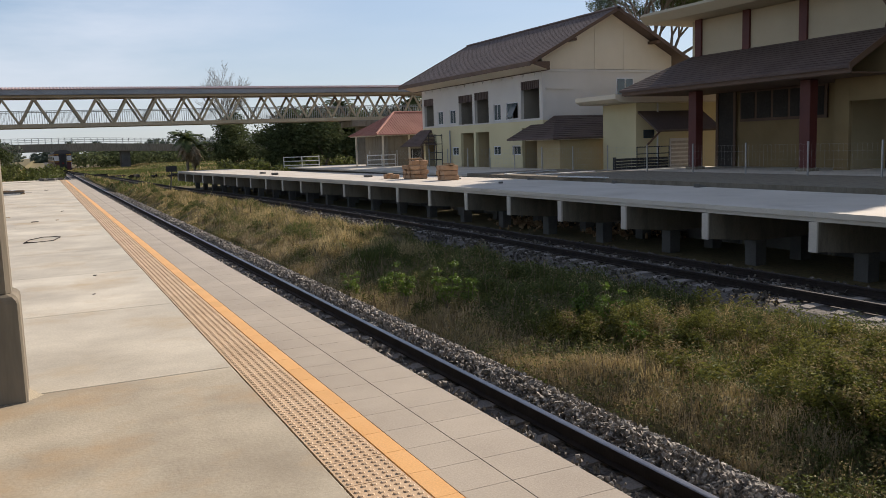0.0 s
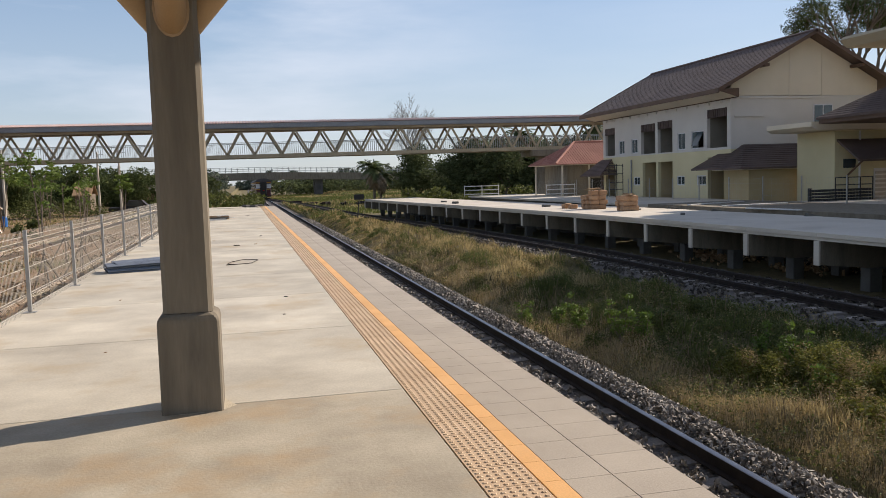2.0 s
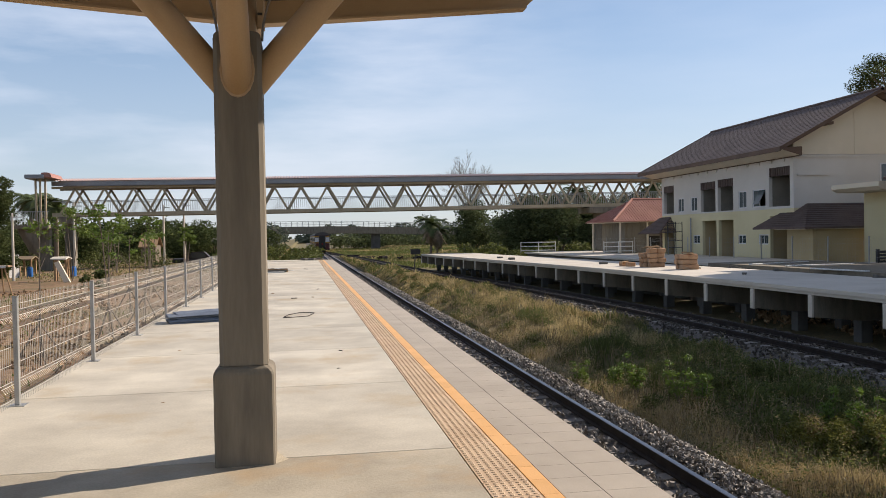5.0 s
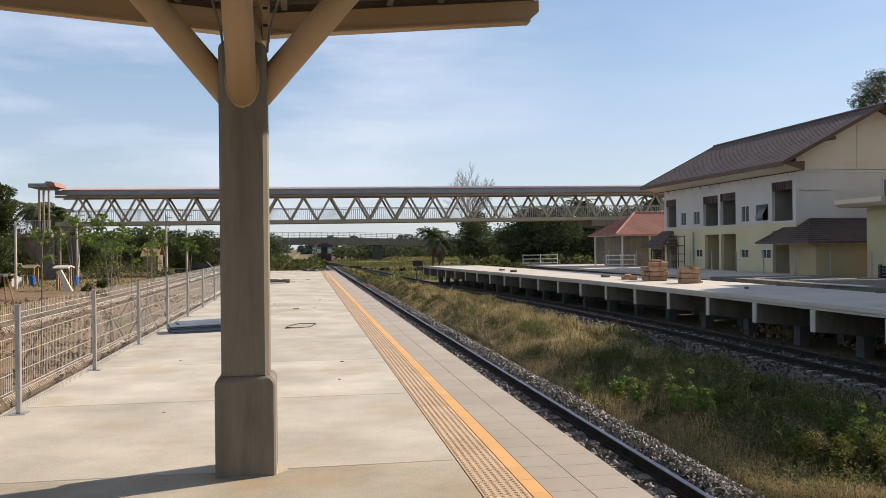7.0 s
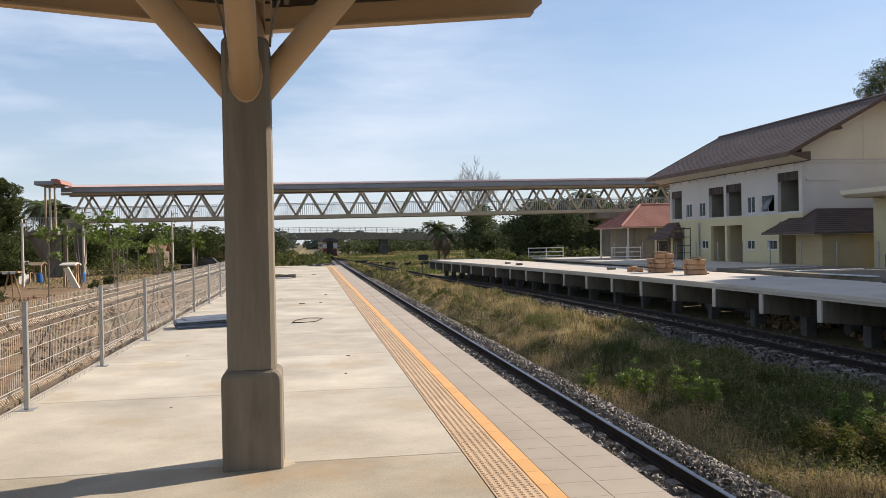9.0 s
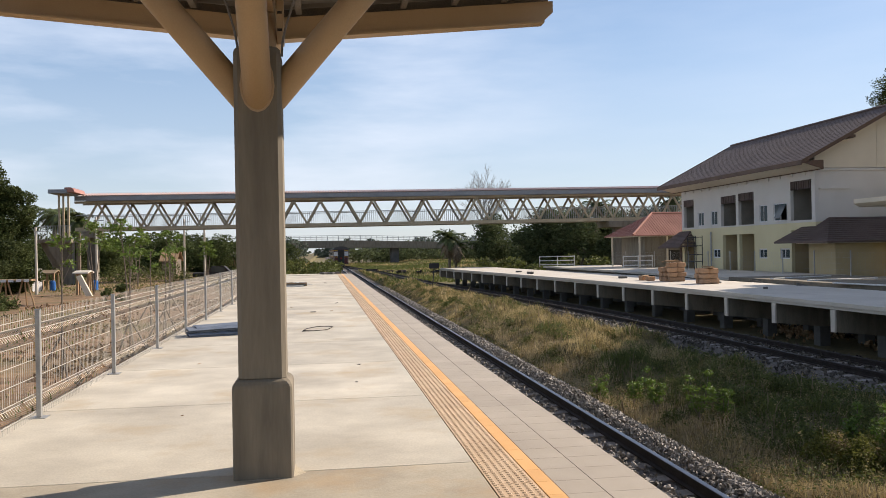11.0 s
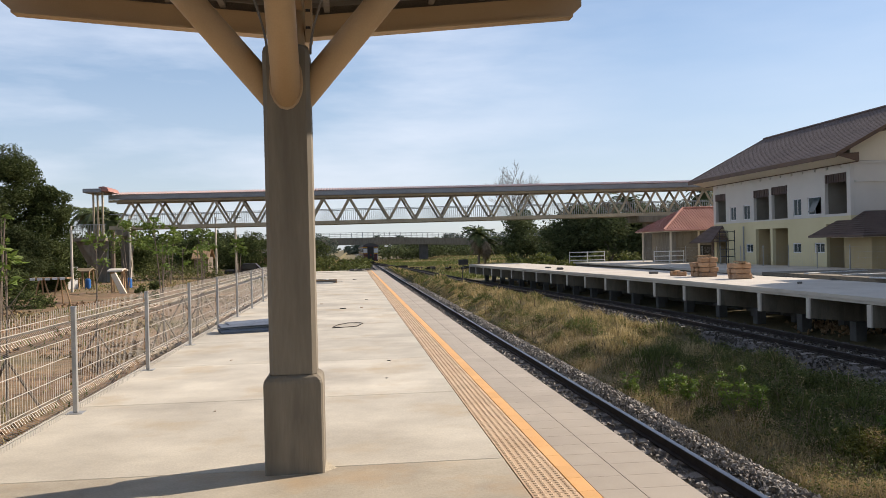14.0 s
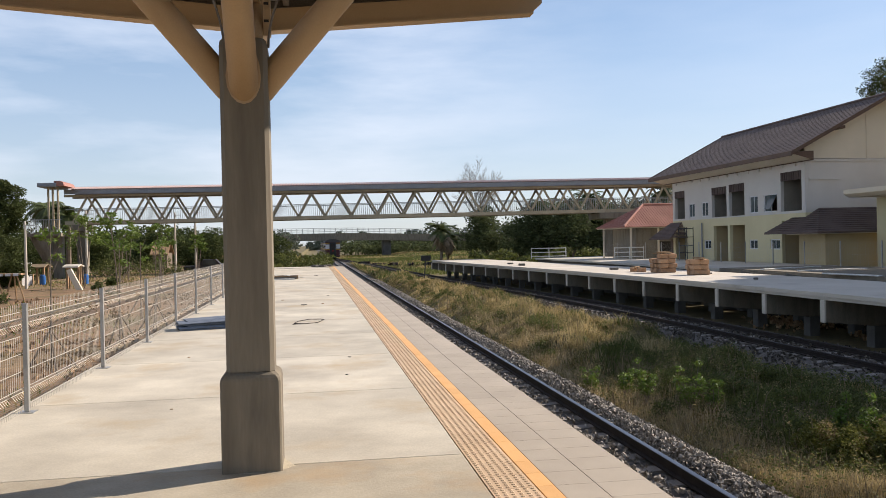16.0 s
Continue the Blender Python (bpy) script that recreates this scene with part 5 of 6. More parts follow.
def palm(at, h, seed, dead=True, spread=2.6):
    t = empty("palm_tree", at, "shaggy palm with dry hanging fronds" if dead else "palm tree with arching green fronds", "palm tree")
    rnd_ = random.Random(seed)
    part("trunk", tube(bmesh.new(), (0, 0, -0.1), (0.1, 0, h * 0.75), h * 0.03, h * 0.022, sides=8), M_BARK, t)
    for kind_, n, m in (("fronds", 30, M_PALM), ("dead_fronds", 34 if dead else 0, M_DEADFROND)):
        verts, faces = [], []
        for i in range(n):
            a_ = rnd_.uniform(0, 6.28)
            el = rnd_.uniform(-0.2, 1.2) if kind_ == "fronds" else rnd_.uniform(-1.5, -0.6)
            ln = spread * rnd_.uniform(0.75, 1.1)
            p = Vector((0.1, 0, h * 0.75))
            prev = None
            for k in range(16):
                d = Vector((math.cos(a_) * math.cos(el), math.sin(a_) * math.cos(el), math.sin(el)))
                side = Vector((-math.sin(a_), math.cos(a_), 0))
                w = 0.55 * math.sin(math.pi * (k + 1.2) / 17.4)
                for sgn in (-1, 1):
                    b = len(verts)
                    tipv = p + side * sgn * w + d * 0.22 - Vector((0, 0, 0.16))
                    verts += [tuple(p), tuple(p + d * ln / 15), tuple(tipv + d * 0.05), tuple(tipv - d * 0.02)]
                    faces.append((b, b + 1, b + 2, b + 3))
                p = p + d * ln / 16
                el -= 0.1 if kind_ == "fronds" else 0.01
        if n:
            raw(kind_, verts, faces, m, t)
    return t


palm((17.2, 112, -1.6), 6.4, 1, spread=2.7)
palm((18.9, 117, -1.6), 5.0, 2, spread=2.4)
for i, (x, y, h) in enumerate(((34, 100, 11), (29, 104, 10), (43, 98, 12), (-24.5, 84, 9.5), (-22.5, 82, 8.5), (-27, 90, 10))):
    palm((x, y, -1.6), h, 30 + i, dead=False, spread=2.6)

# bare tree
bare = empty("bare_tree", (26.0, 132, -1.6), "tall leafless tree with fine grey branches", "tree")
def twiggy(bm, p, d, length, r, depth, rnd_):
    """A wandering limb with side twigs that sweep upwards."""
    for k in range(5):
        d = (d + Vector((rnd_.uniform(-1, 1), rnd_.uniform(-1, 1), rnd_.uniform(-0.4, 0.7))) * 0.13).normalized()
        q = p + d * length / 5
        tube(bm, p, q, r * (1 - 0.16 * k), r * (1 - 0.16 * (k + 1)), sides=5 if depth > 1 else 3, caps=False)
        p = q
        if depth and k > 0:
            for _ in range(2 if k < 4 else 3):
                side = Vector((rnd_.uniform(-1, 1), rnd_.uniform(-1, 1), rnd_.uniform(-0.1, 0.5)))
                twiggy(bm, p, (d + side * 0.75).normalized(), length * rnd_.uniform(0.30, 0.46), r * 0.45, depth - 1, rnd_)


bm = bmesh.new()
tube(bm, (0, 0, -0.1), (0.2, 0, 6.5), 0.30, 0.22, sides=9, caps=False)
rnd = random.Random(12)
for k in range(9):
    ang, out = 0.7 * k, 0.10 + 0.085 * k
    twiggy(bm, Vector((0.2, 0, 6.2)), Vector((math.cos(ang * 2.3) * out, math.sin(ang * 2.3) * out * 0.7, 1)).normalized(), rnd.uniform(5.4, 7.2) * (1 - 0.02 * k), 0.085, 3, rnd)
part("trunk", bm, M_BARKHAZE, bare)

# tall tree behind the house and station
big = empty("rain_tree", (46, 55.5, -1.0), "tall spreading tree behind the roofs", "tree")
bm = bmesh.new()
ends = []
branchy(bm, Vector((0, 0, -0.1)), Vector((0, 0, 1)), 5.6, 0.36, 5, random.Random(5), 0.1, (3, 3), ends, 0.69)
part("trunk", bm, M_BARK, big)
leaves("crown", [(q.x, q.y, q.z, 0.75, 0.75, 0.5) for q in ends], 30000, 0.07, M_TREE, big, 4)

# tall unseen trees added behind the station to cast the shade on the bank
for n, (shade_y, y_lo, y_hi, d_lo, d_hi) in enumerate(((30.0, 26.5, 33.8, 0.0, -1.0), (24.4, 21.9, 27.0, -0.45, 0.0))):
    shade = empty("rain_tree", (38.5, shade_y, -1.0), "tall unseen tree added behind the station for shade", "tree")
    bm = bmesh.new()
    tube(bm, (0, 0, -0.1), (-0.6, 0, 9.5), 0.45, 0.35, sides=9)
    ends = []
    for k in range(7):
        branchy(bm, Vector((-0.6, 0, 9.4)), Vector((math.cos(k * 0.9) * 0.6 - 0.35, math.sin(k * 0.9) * 0.7, 0.75)).normalized(), 3.2, 0.2, 2, random.Random(70 + k), 0.15, (3, 3), ends, 0.72)
    part("trunk", bm, M_BARK, shade)
    clumps = [(q.x, q.y, q.z, 1.2, 1.0, 0.8) for q in ends if abs(q.y) < 2.6]
    for k in range(25):
        level = k % 5
        y = y_lo + d_lo * level + (y_hi + d_hi * level - y_lo - d_lo * level) * (k // 5) / 4 - shade_y
        clumps.append((-3.0 + 1.6 * math.cos(k * 2.4), y, 12.2 + 1.0 * level, 2.3, 1.4, 1.6))
    leaves("crown", clumps, 60000, 0.25, M_TREE, shade, 14 + n)

# left side
tree((-21.6, 56, -1.2), 9.6, 6.0, 201, 42000, 0.085, M_TREE, base=0.06, label="large dense dark tree beside the stair tower")
tree((-19.5, 57, -1.2), 7.6, 4.0, 204, 22000, 0.085, M_TREE, base=0.06, label="dense dark tree beside the stair tower")
tree((-22.5, 53, -1.2), 6.0, 6, 205, 22000, 0.085, M_DENSE, base=0.04)
tree((-20.3, 54, -1.2), 4.6, 4, 206, 15000, 0.08, M_DENSE, base=0.04)
tree((-24.5, 52, -1.2), 9.0, 7, 202, 16000, 0.1, M_DENSE, base=0.08)
tree((-26.5, 62, -1.2), 9.5, 8, 203, 16000, 0.11, M_DENSE, base=0.08)
rnd = random.Random(31)
for i in range(22):
    tree((-33 + 1.35 * i + rnd.uniform(-1, 1), 108 + rnd.uniform(-7, 10), -1.4), rnd.uniform(3.7, 5.6), rnd.uniform(3.6, 5.4), 220 + i, 4200, 0.14, base=0.06, group="roadside trees")
tree((-14.0, 38.4, -1.0), 0.95, 2.3, 264, 2600, 0.07, base=0.05, label="low dark bush beside the timber trestle")
tree((-10.2, 44, -1.0), 1.2, 1.6, 261, 1200, 0.1, base=0.05, label="low dark bush at the field edge")
tree((-15.9, 42.5, -1.0), 1.7, 2.6, 262, 1500, 0.1, base=0.05, label="low dark bush at the field edge")
tree((-17.9, 47, -1.0), 2.0, 3, 263, 1500, 0.1, base=0.05, label="low dark bush at the field edge")


def young_tree(at, h, width, seed, count=800, size=0.085):
    t = empty("young_tree", at, "young planted tree with thin stems and sparse bright leaves", "tree", "young planted trees")
    rnd_ = random.Random(seed)
    cl_ = []
    for k in range(3):
        a_ = 2.1 * k + rnd_.random()
        tip = Vector((math.cos(a_) * width * 0.3, math.sin(a_) * width * 0.3, h * rnd_.uniform(0.82, 0.95)))
        mid = tip * 0.45 + Vector((0, 0, h * 0.1))
        part("stem", tube(tube(bmesh.new(), (0, 0, -0.05), mid, 0.035, 0.026, sides=6), mid, tip, 0.026, 0.01, sides=6), M_BARK, t)
        for j in range(6):
            f = rnd_.uniform(0.66, 1.08)
            s = width * rnd_.uniform(0.08, 0.2)
            cl_.append((tip.x * f + rnd_.uniform(-.3, .3) * width, tip.y * f + rnd_.uniform(-.3, .3) * width, tip.z * f, s, s, s * 0.6))
    leaves("crown", cl_, count, size, M_LEAF, t, seed)
    return t


for i, (x, y, h, w) in enumerate(((-9.42, 42.7, 4.0, 1.9), (-13.4, 52, 4.4, 2.4), (-9.0, 52, 3.6, 1.5), (-13.0, 62, 4.0, 1.6), (-7.9, 60, 3.2, 1.4))):
    young_tree((x, y, hill(x, y)), h, w, 240 + i)
young_tree((-5.62, 13.9, hill(-5.62, 13.9)), 3.0, 0.55, 250, 170, 0.05)


def sapling(at, h, seed):
    t = empty("staked_sapling", at, "thin leafless sapling propped by three dark stakes", "sapling", "staked saplings")
    rnd_ = random.Random(seed)
    bm = bmesh.new()
    tube(bm, (0, 0, -0.05), (0.03, 0, h), 0.022, 0.01, sides=6)
    for k in range(5):
        z = h * rnd_.uniform(0.55, 0.95)
        tube(bm, (0.02, 0, z), (rnd_.uniform(-.3, .3), rnd_.uniform(-.3, .3), z + 0.35), 0.009, 0.004, sides=4)
    part("stem", bm, M_BARK, t)
    for k in range(3):
        a_ = 2.1 * k + rnd_.random()
        part("stake", tube(bmesh.new(), (0.5 * math.cos(a_), 0.5 * math.sin(a_), -0.05), (-0.04 * math.cos(a_), -0.04 * math.sin(a_), 0.85), 0.022, sides=6), M_BARK, t)
    leaves("leaf_tuft", [(0.03, 0, h * 0.95, 0.22, 0.22, 0.16), (0.1, 0.1, h * 0.8, 0.15, 0.15, 0.1)], 60, 0.06, M_LEAF, t, seed)
    return t


for k, (x, y, h) in enumerate(((-4.7, 16.0, 2.6), (-4.3, 19.6, 2.4), (-4.2, 23.4, 2.4), (-4.8, 12.2, 2.3), (-5.4, 27.5, 2.4), (-5.6, 32.0, 2.5), (-12.3, 31, 3.6))):
    sapling((x, y, hill(x, y)), h, k)

# far woods and hill line
def woods(name, x0, x1, y, z0, zt, n, seed, size, material, label, density=260):
    r = random.Random(seed)
    cl_ = []
    for i in range(n):
        x = r.uniform(x0, x1)
        hgt = (zt - z0) * r.uniform(0.5, 1.1)
        w = (zt - z0) * r.uniform(0.35, 0.7)
        for k in range(3):
            cl_.append((x + r.uniform(-w, w) * 0.5, y + r.uniform(-8, 8), z0 + hgt * (0.3 + 0.3 * k), w, w, hgt * 0.28))
    ob = leaves(name, cl_, n * density, size, material, None, seed, flat=0.8)
    return tagged(ob, label, "woods", kind="stuff")


woods("far_woods", -70, -20, 190, -1.5, 6, 26, 1, 0.55, M_TREE, "dark woods along the road")
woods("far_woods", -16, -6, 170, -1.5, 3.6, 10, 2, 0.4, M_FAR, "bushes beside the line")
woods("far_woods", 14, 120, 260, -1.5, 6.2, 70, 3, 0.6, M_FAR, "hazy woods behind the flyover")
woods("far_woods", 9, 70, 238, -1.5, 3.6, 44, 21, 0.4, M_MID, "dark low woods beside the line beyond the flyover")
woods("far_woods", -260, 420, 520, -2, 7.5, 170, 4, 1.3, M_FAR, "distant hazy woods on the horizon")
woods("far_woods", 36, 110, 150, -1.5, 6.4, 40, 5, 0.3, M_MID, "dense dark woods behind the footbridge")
woods("far_woods", -45, -7, 128, -1.5, 3.2, 40, 8, 0.3, M_TREE, "dark woods beyond the road")
woods("field_hedge", -36, -12, 82, -1.5, 0.6, 40, 9, 0.11, M_WEED, "low green scrub at the edge of the dirt field")
woods("far_woods", -60, -29, 75, -1.5, 5.6, 24, 6, 0.13, M_TREE, "dark trees beyond the dirt field", 1300)

# rough grass and scrub beyond the platforms
rnd = random.Random(17)
dry, green = [], []
for i in range(60000):
    y = 60 + 170 * rnd.random() ** 1.4
    x = rnd.uniform(-9, 42)
    if 2.0 < x < 5.2 or abs(x - 12.0 - bend(y)) < 1.6 or (13.0 < x - bend(y) < 19 and y < 80) or (x > 20 and y < 76) or (x < 2.2 and y < 64):
        continue
    g = noise.noise((x * 0.12, y * 0.05, 6.2)) + 0.3 * rnd.uniform(-1, 1)
    (green if g > -0.14 else dry).append((x, y, hill(x, y) - 0.02, rnd.uniform(0.08, 0.42)))
grass("dry_grass", dry, M_DRY, "rough dry grass beyond the platforms", 5, 0.011)
grass("green_grass", green, M_GREEN, "rough green grass beyond the platforms", 6, 0.011)
woods("line_scrub", -9, 1.5, 100, -1.5, 0.6, 26, 12, 0.2, M_WEED, "low green scrub beside the line")
woods("line_scrub", 16, 40, 90, -1.5, 0.4, 26, 13, 0.2, M_WEED, "low green scrub behind the far platform")
rnd = random.Random(19)
dry, green = [], []
for i in range(30000):
    x, y = -3.4 - 30 * rnd.random() ** 1.3, rnd.uniform(7, 84)
    g = noise.noise((x * 0.16, y * 0.1, 9.2)) + 0.25 * rnd.uniform(-1, 1) + 0.35 * smooth01(45, 70, y)
    if g > 0.15:
        (green if rnd.random() < 0.4 else dry).append((x, y, hill(x, y) - 0.02, rnd.uniform(0.04, 0.17)))
grass("dry_grass", dry, M_DRY, "patches of dry grass on the dirt field", 7, 0.008)
grass("green_grass", green, M_GREEN, "patches of green grass on the dirt field", 8, 0.008)

# ---- side block of the station ----
blk = empty("station_side_block", label="pale yellow side block with flat concrete slab roof", category="building")
part("wall", bm_box(28.9, 36.3, HF, 29.1, 39.2, 3.42), M_YELLOW, blk)
part("front_wall", bm_box(29.105, 36.3, HF, 36.5, 36.5, 3.42), M_YELLOW, blk)
part("slab_roof", prism(bmesh.new(), [(27.1, 3.62), (27.4, 3.45), (36.6, 3.45), (36.6, 3.85), (27.1, 3.85)], 35.7, 39.3), M_CREAMWALL, blk)
part("door", bm_box(31.2, 36.25, HF, 32.8, 36.295, 1.5), M_ALU, blk)
for i in range(9):
    part("door_slat", bm_box(31.25, 36.23, -0.55 + 0.22 * i, 32.75, 36.245, -0.41 + 0.22 * i), M_GALV, blk)
part("drain_pipe", tube(bmesh.new(), (30.3, 36.22, HF), (30.3, 36.22, 3.4), 0.05, sides=8), M_ALU, blk)
part("small_window", bm_box(29.4, 36.25, 1.55, 30.1, 36.295, 2.0), M_GLASS, blk)
part("door_hood", prism(bmesh.new(), [(34.7, 1.95), (36.28, 3.0), (36.28, 2.88), (34.7, 1.85)], 29.0, 33.5, "x"), M_ROOFDARK, blk)
part("hood_brace", tube(bmesh.new(), (29.6, 36.2, 1.2), (29.6, 35.0, 2.0), 0.05, sides=6), M_FASCIA, blk)
wl_ = empty("dark_planter_wall", (26.5, 34.9, 0), "low dark slatted wall beside the station", "low wall")
for i in range(4):
    part("slat", bm_box(0.0, 0.0, -0.02 + 0.15 * i, 3.4, 0.1, 0.1 + 0.15 * i), M_BLACK, wl_)
part("end_post", bm_box(-0.1, -0.03, -0.02, -0.005, 0.13, 0.62), M_BLACK, wl_)
rl = empty("black_railing", (27.6, 34.6, 0), "black steel handrail in front of the station", "railing")
for x in (0, 0.7, 1.4, 2.1):
    part("post", tube(bmesh.new(), (x, 0, 0.0), (x, 0, 1.1), 0.03, sides=6), M_BLACK, rl)
for z in (0.75, 1.1):
    part("bar", tube(bmesh.new(), (-0.02, 0, z), (2.12, 0, z), 0.025, sides=6), M_BLACK, rl)

# ---- thin mesh fence on the rear platform ----
rf = empty("wire_fence", (25.3, 0, 0), "thin wire mesh fence with grey posts on rear platform", "fence")
me_rp = finish("post", bm_box(-0.025, -0.025, -0.03, 0.025, 0.025, 1.25), M_GALV)
bm = bmesh.new()
for k in range(16):
    tube(bm, (0, 0.19 * k, 0.05), (0, 0.19 * k, 1.15), 0.002, sides=3, caps=False)
for z in (0.05, 0.3, 0.6, 0.9, 1.15):
    tube(bm, (0, 0, z), (0, 3.0, z), 0.002, sides=3, caps=False)
me_rw = finish("wire_panel", bm, M_GALV)
for i in range(19):
    share("post", me_rp, rf, pose(0, 13 + 3.0 * i, 0))
    share("wire_panel", me_rw, rf, pose(0, 13 + 3.0 * i, 0))
for k, (x, y, ln) in enumerate(((18.9, 71, 3.2), (23.0, 61.5, 2.4))):
    wr = empty("white_rail_panel", (x, y, 0), "white painted steel rail panel on the platform", "railing", "white rail panels")
    for z in (0.15, 0.5, 0.85):
        part("bar", bm_box(0, 0, z, ln, 0.05, z + 0.07), M_SIGN, wr)
    for x1 in (0.0, ln / 2, ln - 0.06):
        part("post", bm_box(x1, 0.055, 0, x1 + 0.06, 0.1, 0.95), M_SIGN, wr)

# loose white planks on the rear platform edge
for k, (x, y, ln, tz) in enumerate(((20.5, 35.6, 4.2, 22), (20.8, 33.2, 3.6, 8), (20.5, 27.5, 3.0, 95))):
    pk = tagged(part("white_plank", bm_box(0, 0, 0.0, ln, 0.22, 0.05, bevel=0.008), M_SIGN), "long white plank lying on the rear platform", "plank", "loose planks")
    pk.matrix_basis = pose(x, y, 0.004, 0, 0, tz)
for k, (x, y) in enumerate(((19.0, 29.5), (19.1, 24.0), (19.2, 33.5), (19.0, 20.0))):
    bt = tagged(part("timber_prop", bm_box(-0.1, -1.0, 0, 0.1, 1.0, 0.12, bevel=0.01), M_CONC_DARK), "dark timber lying between the platforms", "timber", "timbers")
    bt.matrix_basis = pose(x, y, -0.12, 14, 0, 70 + 9 * k)
    bt.location.z = -0.25

# ---- brick stacks on the far platform ----
def block_stack(x, y, nx, ny, nz, seed, turn, boards=3):
    """Uneven courses of sagging wrapped blocks, with loose boards on top."""
    r = random.Random(seed)
    s = empty("block_stack", (x, y, 0.0), "loose stack of brown wrapped blocks on far platform", "block stack", "block stacks", turn=turn)
    shapes = []
    for k in range(4):
        bm = bm_box(-0.2, -0.16, 0, 0.2, 0.16, 0.22, bevel=0.035)
        for v in bm.verts:
            v.co += Vector((r.uniform(-.018, .018), r.uniform(-.018, .018), r.uniform(-.02, .006) if v.co.z > 0.1 else 0.0))
        shapes.append(finish("wrapped_block", bm, M_BRICK))
    for k in range(nz):
        for i in range(nx):
            for j in range(ny):
                if k >= nz - 1 and r.random() < 0.35:
                    continue
                share("wrapped_block", r.choice(shapes), s, pose((i - nx / 2 + 0.5) * 0.42 + r.uniform(-.05, .05), (j - ny / 2 + 0.5) * 0.34 + r.uniform(-.04, .04), 0.001 + 0.218 * k, r.uniform(-1.5, 1.5), r.uniform(-1.5, 1.5), r.uniform(-14, 14)))
    for k in range(boards):
        part("loose_board", bm_box(-0.32, -0.08, 0, 0.32, 0.08, 0.03, bevel=0.006), M_TIMBER, s, at=pose(r.uniform(-.15, .15), r.uniform(-.3, .3), 0.001 + 0.218 * nz + 0.032 * k, r.uniform(-4, 4), r.uniform(-4, 4), r.uniform(0, 180)))
    return s


block_stack(15.85, 36.2, 2, 3, 4, 1, 8)
block_stack(16.05, 33.1, 2, 2, 3, 2, -6)
block_stack(15.2, 37.6, 1, 3, 1, 3, 12, 1)
for k, (x, y, s) in enumerate(((15.3, 41.0, 0.32), (16.7, 33.4, 0.18), (15.9, 28.2, 0.2), (13.2, 52, 0.4), (13.4, 56, 0.3))):
    rb = tagged(part("rubble_lump", bm_box(-s * 0.7, -s * 0.45, 0, s * 0.6, s * 0.4, s * 0.35, bevel=s * 0.08), M_CONC_DARK), "small dark heap of rubble on far platform", "rubble", "rubble")
    rb.matrix_basis = pose(x, y, 0, 0, 0, 30 * k)
for k, (x, y) in enumerate(((17.6, 24.5), (17.2, 21.6), (17.4, 28.0), (16.4, 26.2), (18.4, 23.0))):
    sp = [(x + random.Random(k * 50 + i).gauss(0, 0.75), y + random.Random(k * 90 + i).gauss(0, 0.8), -1.52 + 0.10 * random.Random(k + i).random(), random.Random(k * 7 + i).uniform(0.04, 0.17)) for i in range(130)]
    ob = stones("debris", sp, "scattered pale building debris under the far platform")
    ob.data.materials[0] = M_TIMBER

r = random.Random(77)
sp = [(r.uniform(17.2, 20.2), r.uniform(20, 30), -1.52 + r.uniform(0, 0.12), r.uniform(0.08, 0.34)) for i in range(420)]
tagged(stones("scrap_heap", sp, "", M_DARKSCRAP), "dark broken scrap and earth between the platforms", "debris", kind="stuff")
for k in range(14):
    ob = tagged(part("scrap_plank", bm_box(-0.06, -r.uniform(0.3, 0.8), 0, 0.06, r.uniform(0.3, 0.8), 0.03, bevel=0.004), M_TIMBER), "broken plank lying under the far platform", "plank", "scrap planks")
    ob.matrix_basis = pose(r.uniform(16.6, 19.8), r.uniform(21, 29), -1.46 + 0.014 * k, r.uniform(-9, 9), 0, r.uniform(0, 180))

# ---- loose things on the near platform ----
sh = empty("sheet_stack", (-2.0, 17.1, 0), "stack of blue-grey ribbed roof sheets on platform", "sheet stack", turn=16)
rr = random.Random(4)
for k in range(6):
    bm = bmesh.new()
    prev = None
    for i in range(17):
        up = 0.028 if i % 4 in (1, 2) else 0.0
        row = [bm.verts.new((xx, -0.3 + 0.037 * i, up + zz)) for xx, zz in ((-0.6, 0), (1.0, 0), (1.0, 0.006), (-0.6, 0.006))]
        if prev:
            for j in range(4):
                bm.faces.new((prev[j], prev[(j + 1) % 4], row[(j + 1) % 4], row[j]))
        else:
            bm.faces.new(row)
        prev = row
    bm.faces.new(prev[::-1])
    part("sheet", bm, M_BLUESTEEL, sh, at=pose(rr.uniform(-0.1, 0.1), rr.uniform(-0.05, 0.05), 0.005 + 0.034 * k, 0, -1.2 * (k > 2), rr.uniform(-3, 3)))

cv = bpy.data.curves.new("strap_loop", "CURVE")
cv.dimensions, cv.bevel_depth, cv.bevel_resolution = "3D", 0.007, 2
sp = cv.splines.new("POLY")
pts = [(-0.42, 17.1), (-0.1, 17.2), (0.08, 17.3), (0.22, 17.95), (0.15, 18.1), (-0.1, 18.15), (-0.32, 17.75), (-0.4, 17.3), (-0.2, 17.15)]
sp.points.add(len(pts) - 1)
for q, (x, y) in zip(sp.points, pts):
    q.co = (x, y, 0.013, 1)
tmp = new("strap_tmp", cv)
dg = bpy.context.evaluated_depsgraph_get()
me = bpy.data.meshes.new_from_object(tmp.evaluated_get(dg))
bpy.data.objects.remove(tmp)
me.materials.clear()
me.materials.append(M_RAIL)
tagged(new("strap_loop", me), "bent dark steel strap lying on the platform", "strap")
